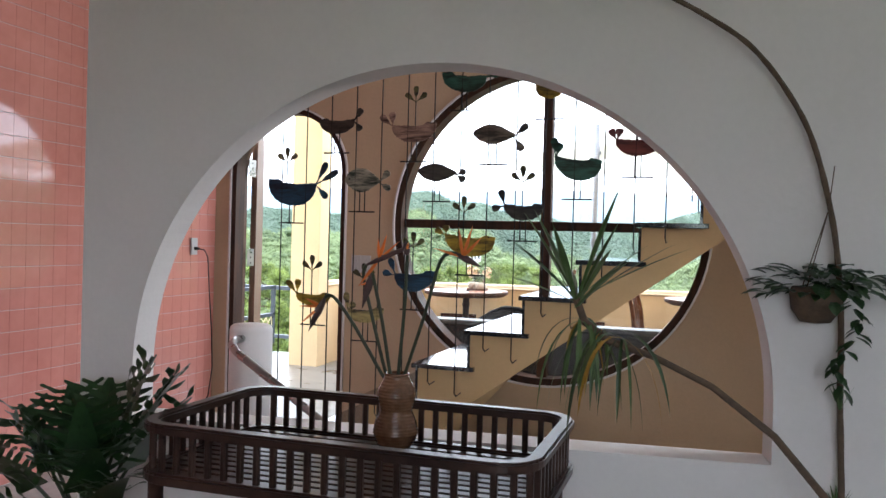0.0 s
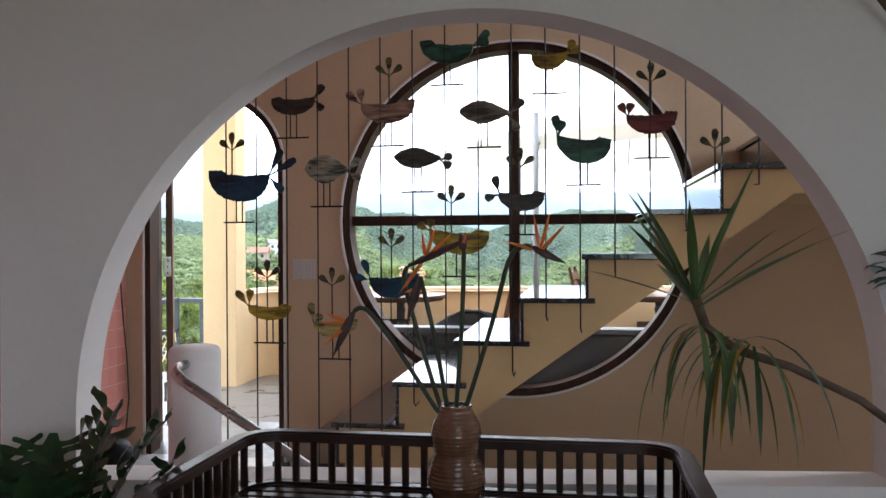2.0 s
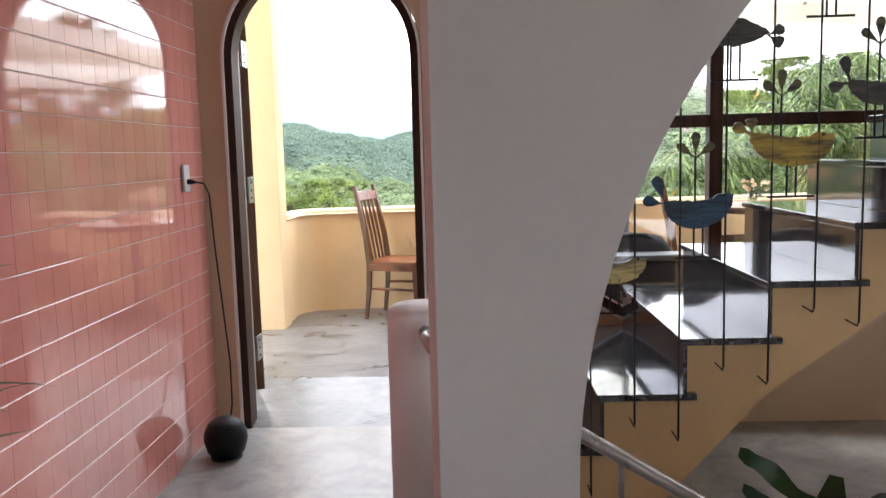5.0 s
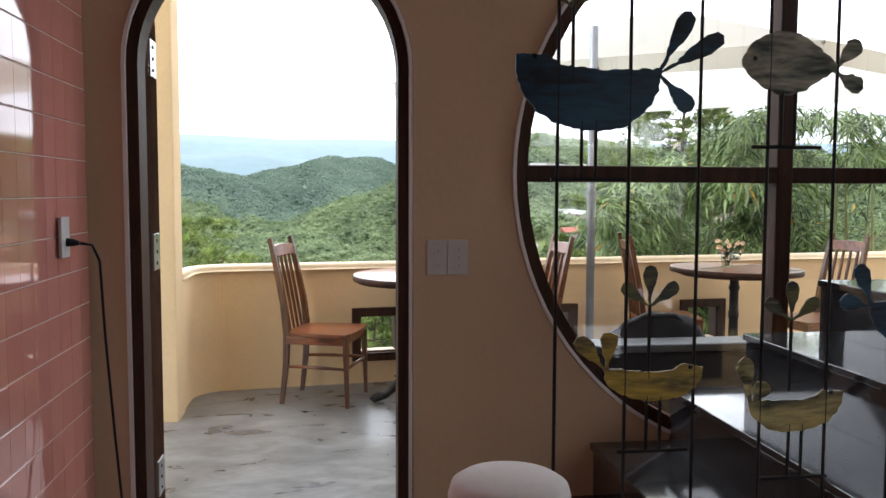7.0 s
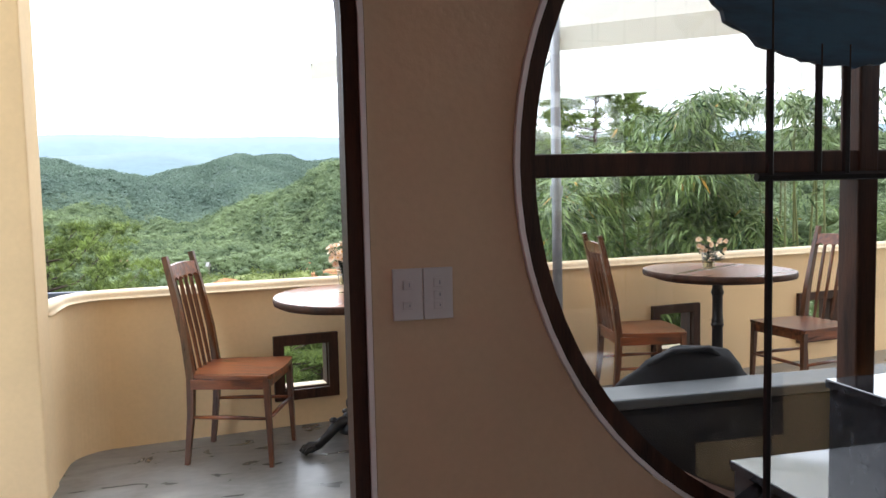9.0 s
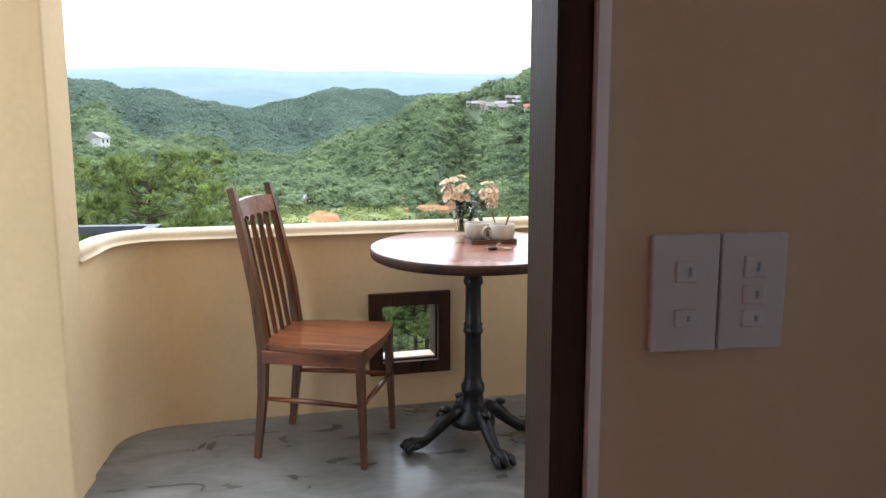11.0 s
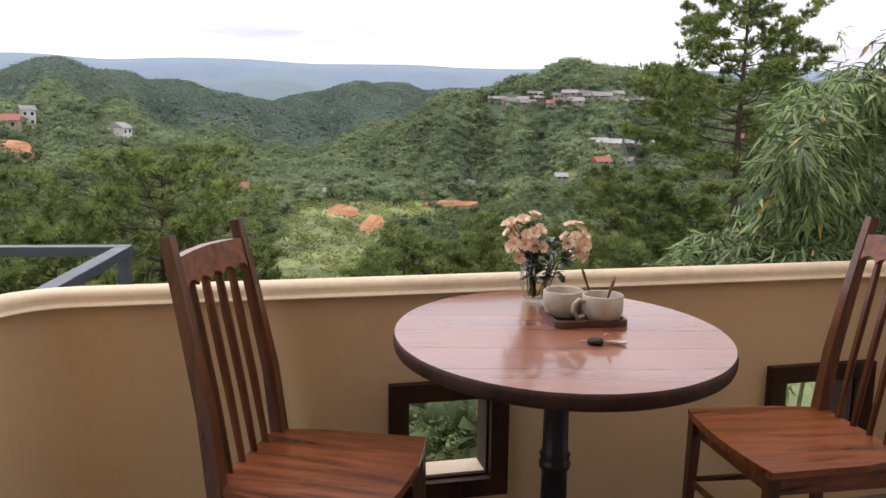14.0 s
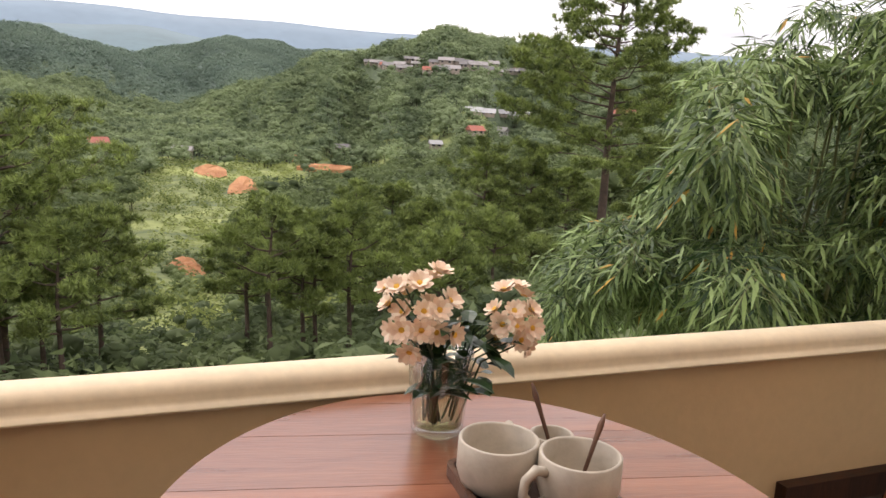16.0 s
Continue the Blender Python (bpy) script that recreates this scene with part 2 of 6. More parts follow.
BUSH = mat("valley_bushes", (0.109, 0.167, 0.040), 0.95, vary=0.4, scale=0.03, bump=0.0, fine=0.8, second=(0.310, 0.356, 0.115), island=0.35, thin=0.4)
# Ground colours darkened for the shade under crowns; the far one also hazed.
HILLFLOOR = mat("shade_toned_forest_floor", (0.075, 0.116, 0.055), 1.0, vary=0.2, scale=0.06, bump=0.0, fine=0.5, second=(0.108, 0.146, 0.071), band=(0.5, 0.85))
FARFLOOR = mat("hazed_shade_toned_far_floor", (0.095, 0.142, 0.115), 1.0, vary=0.15, scale=0.03, bump=0.0, fine=0.3, second=(0.105, 0.148, 0.116), band=(0.5, 0.85))
GRASS = mat("hillside_grass", (0.085, 0.125, 0.038), 1.0, vary=0.3, scale=0.06, bump=0.0, fine=0.5, second=(0.30, 0.34, 0.11), band=(0.5, 0.85))
SOIL = mat("bare_red_soil", (0.36, 0.14, 0.06), 1.0, vary=0.25, scale=0.3, bump=0.4, fine=2, second=(0.52, 0.27, 0.13))
# The blue of distance haze is put straight into both ridge colours.
FARHILL = mat("hazed_distant_forest", (0.19, 0.255, 0.31), 1.0, vary=0.12, scale=0.004, bump=0.0, fine=0.02)
FARRIDGE = mat("hazed_far_forest", (0.145, 0.205, 0.225), 1.0, vary=0.12, scale=0.01, bump=0.0, fine=0.06)
WHITEWALL = mat("white_house_wall", (0.62, 0.60, 0.57), 0.9, vary=0.12, scale=0.3)
HOUSEWALL = mat("pale_house_wall", (0.30, 0.25, 0.21), 0.9, vary=0.4, scale=0.3, per_object=0.6)
ROOFTIN = mat("weathered_tin_roof", (0.15, 0.14, 0.135), 0.6, vary=0.3, scale=0.3, per_object=0.7, second=(0.27, 0.25, 0.24))
ROOFPALE = mat("pale_sheet_roof", (0.34, 0.34, 0.34), 0.5, vary=0.2, scale=0.4)
ROOFRED = mat("red_tile_roof", (0.33, 0.11, 0.075), 0.8, vary=0.2, scale=0.5)
DARKGLASS = mat("dark_window", (0.03, 0.035, 0.04), 0.2, vary=0.2, bump=0.0)
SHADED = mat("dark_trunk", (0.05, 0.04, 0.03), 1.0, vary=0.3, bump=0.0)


def paint(name, base, streak):
    """Brushed enamel on rough sheet metal: long streaks of a second colour over the first."""
    return mat(name, base, 0.45, metal=0.1, vary=0.62, scale=9, bump=0.6, fine=38, stretch=(0.7, 1, 3.2), second=streak, band=(0.52, 0.84))


BIRD_PAINTS = {
    "blue": paint("blue_enamel", (0.006, 0.030, 0.075), (0.012, 0.07, 0.14)),
    "black": paint("dark_enamel", (0.018, 0.018, 0.016), (0.06, 0.05, 0.04)),
    "pink": paint("red_and_cream_enamel", (0.10, 0.030, 0.025), (0.42, 0.26, 0.20)),
    "green": paint("green_enamel", (0.010, 0.055, 0.040), (0.04, 0.14, 0.10)),
    "yellow": paint("yellow_enamel", (0.22, 0.14, 0.012), (0.48, 0.33, 0.03)),
    "grey": paint("grey_enamel", (0.06, 0.055, 0.05), (0.24, 0.20, 0.15)),
    "red": paint("dark_red_enamel", (0.09, 0.014, 0.014), (0.19, 0.04, 0.035)),
    "mixed": paint("green_and_white_enamel", (0.02, 0.06, 0.045), (0.45, 0.42, 0.33)),
    "pale": paint("pale_yellow_enamel", (0.09, 0.08, 0.03), (0.50, 0.42, 0.16)),
    "leafy": paint("olive_enamel", (0.022, 0.022, 0.010), (0.13, 0.12, 0.035)),
}


# ---- builders ----
def part(name, bm, material, parent=None, label="", smooth=False):
    """Links a bmesh as one mesh object under a thing or a part."""
    me = bpy.data.meshes.new(name)
    bmesh.ops.recalc_face_normals(bm, faces=bm.faces)
    bm.to_mesh(me)
    bm.free()
    me.materials.append(material)
    if smooth:
        me.polygons.foreach_set("use_smooth", [True] * len(me.polygons))
    ob = new(name, me)
    if parent is not None:
        ob.parent = parent
    if label:
        tagged(ob, label)
    return ob


def thing(name, label, category, m=None, group="", kind=""):
    ob = new(name)
    ob.empty_display_size = 0.1
    if m is not None:
        ob.matrix_basis = m
    return tagged(ob, label, category, group, kind)


def box(bm, x0, y0, z0, x1, y1, z1, bevel=0.0, seg=2):
    r = bmesh.ops.create_cube(bm, size=1)
    vs = r["verts"]
    for v in vs:
        v.co = Vector(((x0 + x1) / 2 + v.co.x * (x1 - x0), (y0 + y1) / 2 + v.co.y * (y1 - y0), (z0 + z1) / 2 + v.co.z * (z1 - z0)))
    if bevel:
        es = list({e for v in vs for e in v.link_edges})
        bmesh.ops.bevel(bm, geom=es, offset=bevel, segments=seg, affect="EDGES", profile=0.5)
    return bm


def newbox(*a, **k):
    return box(bmesh.new(), *a, **k)


def tube(bm, pts, radii, seg=8, cap=True):
    """A round bar along points, with a radius at each."""
    pts = [Vector(p) for p in pts]
    if not isinstance(radii, (list, tuple)):
        radii = [radii] * len(pts)
    rings, up = [], None
    for i, p in enumerate(pts):
        d = (pts[min(i + 1, len(pts) - 1)] - pts[max(i - 1, 0)]).normalized()
        if up is None:
            up = d.orthogonal().normalized()
        up = (up - d * up.dot(d)).normalized()
        side = d.cross(up)
        rings.append([bm.verts.new(p + (up * math.cos(a) + side * math.sin(a)) * radii[i]) for a in [2 * math.pi * k / seg for k in range(seg)]])
    for a, b in zip(rings, rings[1:]):
        for k in range(seg):
            bm.faces.new((a[k], a[(k + 1) % seg], b[(k + 1) % seg], b[k]))
    if cap:
        bm.faces.new(rings[0][::-1])
        bm.faces.new(rings[-1])
    return bm


def newtube(*a, **k):
    return tube(bmesh.new(), *a, **k)


def lathe(bm, profile, seg=32, centre=(0, 0, 0), wobble=0.0):
    """Turns (radius, height) pairs round the upright axis."""
    cx, cy, cz = centre
    rings = []
    for r, z in profile:
        if r < 1e-6:
            rings.append([bm.verts.new((cx, cy, cz + z))])
        else:
            rings.append([bm.verts.new((cx + r * (1 + wobble * math.sin(2 * a + 9 * z)) * math.cos(a), cy + r * (1 + wobble * math.sin(3 * a + 20 * z)) * math.sin(a), cz + z)) for a in [2 * math.pi * k / seg for k in range(seg)]])
    for a, b in zip(rings, rings[1:]):
        for k in range(seg):
            j = (k + 1) % seg
            if len(a) == 1 and len(b) == 1:
                continue
            if len(a) == 1:
                bm.faces.new((a[0], b[j], b[k]))
            elif len(b) == 1:
                bm.faces.new((a[k], a[j], b[0]))
            else:
                bm.faces.new((a[k], a[j], b[j], b[k]))
    return bm


def newlathe(*a, **k):
    return lathe(bmesh.new(), *a, **k)


def slab(outline, holes, place, thick):
    """A wall: an outline with holes in (u, z), set in the world by place(u, z, depth), with a depth."""
    bm = bmesh.new()
    loops, edges = [], []
    for ring in [outline] + holes:
        vs = [bm.verts.new((u, z, 0)) for u, z in ring]
        loops.append(vs)
        edges += [bm.edges.new((vs[i], vs[(i + 1) % len(vs)])) for i in range(len(vs))]
    bmesh.ops.triangle_fill(bm, use_beauty=True, edges=edges)
    front = list(bm.faces)
    back = {}
    for vs in loops:
        for v in vs:
            back[v] = bm.verts.new((v.co.x, v.co.y, 1))
    for f in front:
        bm.faces.new([back[v] for v in reversed(f.verts)])
    for vs in loops:
        for i, v in enumerate(vs):
            w = vs[(i + 1) % len(vs)]
            bm.faces.new((v, w, back[w], back[v]))
    for v in bm.verts:
        v.co = Vector(place(v.co.x, v.co.y, v.co.z * thick))
    return bm


def arc(cx, cz, r, a0, a1, n):
    return [(cx + r * math.cos(radians(a0 + (a1 - a0) * i / n)), cz + r * math.sin(radians(a0 + (a1 - a0) * i / n))) for i in range(n + 1)]


def ring_band(inner, outer, place, y0, y1, closed=True):
    """A frame between two matching outlines in (u, z), from depth y0 to y1."""
    bm = bmesh.new()
    n = len(inner)
    V = [[bm.verts.new(place(u, z, y)) for u, z in line] for line, y in ((inner, y0), (outer, y0), (outer, y1), (inner, y1))]
    for k in range(n if closed else n - 1):
        j = (k + 1) % n
        for a in range(4):
            b = (a + 1) % 4
            bm.faces.new((V[a][k], V[a][j], V[b][j], V[b][k]))
    if not closed:
        for k in (0, n - 1):
            bm.faces.new([V[a][k] for a in range(4)])
    return bm


def stuff_mesh(name, verts, faces, material, parent=None, smooth=False):
    me = bpy.data.meshes.new(name)
    me.from_pydata([tuple(v) for v in verts], [], [tuple(f) for f in faces])
    me.materials.append(material)
    if smooth:
        me.polygons.foreach_set("use_smooth", [True] * len(me.polygons))
    ob = new(name, me)
    if parent is not None:
        ob.parent = parent
    return ob


def flat(u, z, d):
    return (u, d, z)


def eased(pts, n=6):
    """A smooth curve through points."""
    P = [Vector(p) for p in pts]
    out = []
    for i in range(len(P) - 1):
        a, b, c, d = P[max(i - 1, 0)], P[i], P[i + 1], P[min(i + 2, len(P) - 1)]
        for k in range(n):
            t = k / n
            out.append(0.5 * (2 * b + (c - a) * t + (2 * a - 5 * b + 4 * c - d) * t * t + (3 * b - a - 3 * c + d) * t ** 3))
    return out + [P[-1]]


# ---- measures of the place ----
FLOOR_IN = -0.10
HALL_Y, HALL_BACK = 5.385, 5.598          # garden wall: inner and outer face
RX, RZ, RR = -0.483, 1.369, 1.055        # round window
DX, DHALF, DSPRING = -2.362, 0.478, 1.715  # arched door
TILE_X = -2.955
ARCH_M = 0.13                            # the arch wall runs slightly askew
ARCH_LEN = math.hypot(1, ARCH_M)


def archwall(u, z, d):
    """Along the arch wall from its free end, up, and through it."""
    c, s = 1 / ARCH_LEN, ARCH_M / ARCH_LEN
    return (-1.72 + u * c - d * s, 2.665 + u * s + d * c, z)


# ---- setting ----
def structure(name, bm, material, label, category="wall", smooth=False):
    return tagged(part(name, bm, material, None, label, smooth), label, category, kind="structure")


structure("floor", newbox(-3.3, -3.4, FLOOR_IN - 0.15, 4.6, 5.40, FLOOR_IN), HALLFLOOR, "smooth grey polished concrete floor of the hall", "floor")
bm = bmesh.new()
v = [bm.verts.new(p) for p in ((-4.4, 5.40, FLOOR_IN), (4.6, 5.40, FLOOR_IN), (4.6, 5.95, 0), (-4.4, 5.95, 0), (-4.4, 7.9, 0), (4.6, 9.6, 0), (-4.4, 5.40, -0.3), (4.6, 5.40, -0.3), (4.6, 9.6, -0.3), (-4.4, 7.9, -0.3))]
for f in ((0, 1, 2, 3), (3, 2, 5, 4), (6, 9, 8, 7), (0, 6, 7, 1), (4, 5, 8, 9), (0, 3, 4, 9, 6), (1, 7, 8, 5, 2)):
    bm.faces.new([v[i] for i in f])
structure("terrace_floor", bm, CONCRETE, "swirled grey polished concrete floor of the terrace", "floor")

door_hole = [(DX + DHALF, FLOOR_IN - 0.05)] + arc(DX, DSPRING, DHALF, 0, 180, 28) + [(DX - DHALF, FLOOR_IN - 0.05)]
# Up to 7.5: unseen upper wall, added to shade the terrace.
door_out = [(DX - DHALF, FLOOR_IN - 0.05)] + arc(DX, DSPRING, DHALF, 180, 0, 28) + [(DX + DHALF, FLOOR_IN - 0.05), (4.6, FLOOR_IN - 0.05), (4.6, 7.5), (-3.6, 7.5), (-3.6, FLOOR_IN - 0.05)]
round_hole = arc(RX, RZ, RR, 0, 360, 80)[:-1]
small_hole = [(1.02, 1.86), (1.30, 1.86), (1.30, 2.25), (1.02, 2.25)]
structure("wall_garden", slab(door_out, [round_hole, small_hole], lambda u, z, d: (u, HALL_Y + d, z), HALL_BACK - HALL_Y), TAN, "tan plastered wall with arched doorway and round window")

S0, S1 = 0.216, 2.494                     # arch: jambs along the wall
arch_hole = [(S0, 0.563), (S1, 0.553)] + arc((S0 + S1) / 2, 0.733, (S1 - S0) / 2, 0, 180, 60)
structure("wall_arch", slab([(0, FLOOR_IN - 0.05), (6.3, FLOOR_IN - 0.05), (6.3, 2.9), (0, 2.9)], [arch_hole], archwall, 0.15), WHITE, "white plastered wall with a wide half-round opening")
structure("wall_tile_backing", newbox(TILE_X - 0.25, -3.4, FLOOR_IN - 0.05, TILE_X, HALL_Y - 0.003, 4.2), GROUT, "wall behind the pink tiles with pale grout")
# Unseen wall; its window opening is assumed, to hold the fill lamp.
structure("wall_room_south", slab([(-3.2, FLOOR_IN - 0.05), (4.6, FLOOR_IN - 0.05), (4.6, 4.2), (-3.2, 4.2)], [[(0.2, 0.9), (3.0, 0.9), (3.0, 2.6), (0.2, 2.6)]], lambda u, z, d: (u, -3.4 + d, z), 0.2), WHITE, "plain white unseen room wall with an assumed window opening")
# The high opening in this unseen wall is added for the hall's fill lamp.
structure("wall_east", slab([(-3.4, FLOOR_IN - 0.05), (HALL_BACK, FLOOR_IN - 0.05), (HALL_BACK, 4.2), (-3.4, 4.2)], [[(3.25, 2.0), (5.1, 2.0), (5.1, 3.7), (3.25, 3.7)]], lambda u, z, d: (4.6 + d, u, z), 0.2), WHITE, "plain white end wall with an added high light opening")
structure("ceiling", newbox(-3.2, -3.4, 4.2, 4.8, HALL_BACK, 4.4), WHITE, "white plaster ceiling", "ceiling")
structure("ceiling_room", newbox(-2.95, -3.2, 2.9, 4.6, 2.60, 3.0), WHITE, "white plaster ceiling of the front room", "ceiling")

# round window
window = thing("window_1", "round window with dark timber ring and cross bars", "window", pose(0, 0, 0), kind="structure")
N = 80
edge = [arc(RX, RZ, r, 0, 360, N)[:-1] for r in (RR - 0.002, RR - 0.014, RR - 0.058)]
part("plaster_rim", ring_band(edge[1], edge[0], flat, HALL_Y - 0.012, HALL_Y + 0.03), WHITE, window, "thin white plaster rim")
part("window_frame", ring_band(edge[2], edge[1], flat, HALL_Y + 0.005, HALL_Y + 0.14), DARKWOOD, window)
L = RR - 0.05
part("mullion", newbox(RX - 0.032, 5.445, RZ - L, RX + 0.032, 5.525, RZ + L, bevel=0.006), DARKWOOD, window)
part("transom", newbox(RX - L, 5.450, RZ - 0.03, RX + L, 5.520, RZ + 0.03, bevel=0.006), DARKWOOD, window)
for a0 in (0, 90, 180, 270):
    quarter = [(RX, RZ)] + arc(RX, RZ, RR - 0.056, a0, a0 + 90, 20)
    pane = part("pane", slab(quarter, [], lambda u, z, d: (u, 5.484 + d, z), 0.004), PANE, window)
    pane.visible_shadow = False
small = thing("window_2", "small dark framed stair window", "window", pose(0, 0, 0), kind="structure")
part("window_frame", ring_band([(1.05, 1.89), (1.27, 1.89), (1.27, 2.22), (1.05, 2.22)], [(1.022, 1.862), (1.298, 1.862), (1.298, 2.248), (1.022, 2.248)], flat, HALL_Y + 0.02, HALL_Y + 0.12), DARKWOOD, small)
p = part("pane", newbox(1.045, HALL_Y + 0.06, 1.885, 1.275, HALL_Y + 0.064, 2.225), PANE, small)
p.visible_shadow = False

# arched door
door = thing("door_1", "arched doorway with dark timber frame, its leaf swung outward", "door", pose(0, 0, 0), kind="structure")


def door_line(inset, n=28):
    r = DHALF - inset
    return [(DX + r, FLOOR_IN)] + arc(DX, DSPRING, r, 0, 180, n) + [(DX - r, FLOOR_IN)]


part("plaster_rim", ring_band(door_line(0.015), door_line(0.003), flat, HALL_Y - 0.010, HALL_Y + 0.03, closed=False), WHITE, door, "thin white plaster rim")
part("door_frame", ring_band(door_line(0.052), door_line(0.016), flat, HALL_Y + 0.004, HALL_Y + 0.115, closed=False), DARKWOOD, door)
part("door_stop", ring_band(door_line(0.034), door_line(0.004), flat, HALL_Y + 0.117, HALL_Y + 0.152, closed=False), DARKWOOD, door)
part("door_casing", ring_band(door_line(0.016), door_line(0.002), flat, HALL_Y + 0.154, HALL_BACK + 0.003, closed=False), LEAFWOOD, door, "mid-brown timber casing")
leaf_w = 0.80
line = [(0, 0)] + [(leaf_w, 0)] + [(leaf_w / 2 + leaf_w / 2 * math.cos(radians(a)), 1.83 + 0.36 * math.sin(radians(a))) for a in range(0, 181, 9)]
leaf = part("door_leaf", slab(line, [], lambda u, z, d: (-2.826 - 0.454 * u + 0.891 * d, 5.66 + 0.891 * u + 0.454 * d, z + 0.02), 0.042), LEAFWOOD, door, "brown panelled timber leaf standing open")
for k, hz in enumerate((0.20, 1.02, 1.70)):
    h = newbox(-2.811, 5.56, hz, -2.803, 5.652, hz + 0.13, bevel=0.002)
    hinge = part("hinge", h, STEEL, door, "steel butt hinge with screw holes")
    hinge.location.x = 0.020
    for j in range(3):
        part("screw", newlathe([(0, 0.004), (0.006, 0.003), (0.007, 0)], 10), IRON, hinge).matrix_basis = pose(-2.803, 5.60, hz + 0.025 + 0.04 * j, 0, 90, 0)

# stairs
stairs = thing("staircase", "black granite steps on an ochre plastered sloping slab", "stairs", pose(0, 0, 0), kind="structure")
RUN, RISE, NOSE, TREAD0 = 0.2875, 0.194, -1.53, 0.205


def zstep(i):
    return TREAD0 + RISE * i


side = [(NOSE + 0.03, FLOOR_IN)]
for i in range(9):
    x = NOSE + 0.03 + RUN * i
    side += [(x, zstep(i) - 0.026)]
    if i < 8:
        side += [(x + RUN, zstep(i) - 0.026)]
side += [(3.4, zstep(8) - 0.026), (3.4, 1.43), (0.80, 1.43), (-0.65, 0.385), (-1.1, FLOOR_IN)]
part("slab", slab(side, [], lambda u, z, d: (u, 4.265 + d, z), HALL_Y - 4.268), YELLOW, stairs, "ochre plastered sloping stair slab")
for i in range(9):
    x = NOSE + RUN * i
    end = x + (0.345 if i < 8 else 2.9)
    part("tread", newbox(x, 4.235, zstep(i) - 0.024, end, HALL_Y - 0.004, zstep(i), bevel=0.003), GRANITE, stairs)
    low = (zstep(i - 1) if i else FLOOR_IN) + 0.001
    part("riser", newbox(x + 0.015, 4.262, low, x + 0.029, HALL_Y - 0.005, zstep(i) - 0.026), GRANITE, stairs)
part("fascia", newbox(0.97, 4.245, 1.447, 3.4, 4.2625, 1.728, bevel=0.003), WHITE, stairs, "white plastered edge of the landing")
part("landing_wall", newbox(1.12, 4.3, 1.76, 3.4, 4.42, 2.1, bevel=0.01), WHITE, stairs, "low white landing wall")

# terrace parapet
para = thing("parapet", "cream rendered curved terrace parapet with rounded coping", "parapet", pose(0, 0, 0), kind="structure")
def pface(x):
    """The parapet's inner face runs slightly askew."""
    return 8.045 + 0.135 * (x + 2.25)


inner = [(-3.045, 7.45), (-3.045, 7.745)] + [(-2.825 + 0.22 * math.cos(radians(a)), 7.745 + 0.22 * math.sin(radians(a))) for a in range(172, 97, -6)] + [(-2.70, pface(-2.70)), (-2.40, pface(-2.40)), (4.6, pface(4.6))]
W_HOLES = [(-2.042, 0.362), (-0.802, 0.395), (0.43, 0.38), (1.67, 0.38)]
bm = bmesh.new()


def offset(line, d):
    out = []
    for i, (x, y) in enumerate(line):
        a, b = Vector(line[max(i - 1, 0)]), Vector(line[min(i + 1, len(line) - 1)])
        t = (b - a).normalized()
        out.append((x - t.y * d, y + t.x * d))
    return out


def sweep(line, section):
    """Runs a closed (across, up) section along a plan line."""
    bm = bmesh.new()
    rings = []
    for across, up in section:
        rings.append([bm.verts.new((x, y, up)) for x, y in offset(line, across)])
    for k in range(len(section)):
        a, b = rings[k], rings[(k + 1) % len(section)]
        for i in range(len(line) - 1):
            bm.faces.new((a[i], a[i + 1], b[i + 1], b[i]))
    bm.faces.new([r[0] for r in rings])
    bm.faces.new([r[-1] for r in rings][::-1])
    return bm


bend = [q for q in inner if q[0] < -2.39]
part("wall", sweep(bend, [(0, -0.02), (0, 0.778), (0.10, 0.778), (0.10, -0.02)]), YELLOW_OUT, para, smooth=False)
holes = [[(x + 0.04, 0.188), (x + w - 0.04, 0.188), (x + w - 0.04, 0.460), (x + 0.04, 0.460)] for x, w in W_HOLES]
part("wall", slab([(-2.401, -0.02), (4.6, -0.02), (4.6, 0.778), (-2.401, 0.778)], holes, lambda u, z, d: (u, pface(u) + d, z), 0.10), YELLOW_OUT, para)
cap = [(0.004, 0.777), (-0.024, 0.781), (-0.027, 0.784), (-0.026, 0.787), (-0.018, 0.790), (-0.014, 0.796), (-0.014, 0.806), (-0.011, 0.815), (-0.003, 0.823), (0.012, 0.828), (0.030, 0.829), (0.050, 0.824), (0.064, 0.812), (0.070, 0.795), (0.099, 0.777)]
part("coping", sweep(inner, cap), CAP, para, "smooth rounded cream coping", smooth=True)
for k, (x, w) in enumerate(W_HOLES):
    win = thing("window_%d" % (k + 3), "small square peephole with dark timber surround", "window", pose(x, pface(x), 0.153 if k == 0 else 0.132, 0, 0, math.degrees(math.atan(0.135))), kind="structure")
    H = 0.363
    q = [(0.055, 0.055), (w - 0.055, 0.055), (w - 0.055, H - 0.055), (0.055, H - 0.055)]
    o = [(0, 0), (w, 0), (w, H), (0, H)]
    part("window_frame", ring_band(q, o, flat, -0.030, 0.0), DARKWOOD, win)
    i2 = [(0.062, 0.062), (w - 0.062, 0.062), (w - 0.062, H - 0.062), (0.062, H - 0.062)]
    o2 = [(0.034, 0.034), (w - 0.034, 0.034), (w - 0.034, H - 0.034), (0.034, H - 0.034)]
    part("lining", ring_band(i2, o2, flat, 0.0, 0.10), DARKWOOD, win)
    part("window_sill", newbox(0.063, 0.01, 0.055, w - 0.063, 0.10, 0.066), CAP, win, "pale inner sill")
structure("balcony_beam", newbox(-3.34, HALL_BACK + 0.002, 3.15, -3.06, 7.50, 3.40), YELLOW_OUT, "cream rendered beam from the column to the house", "beam")
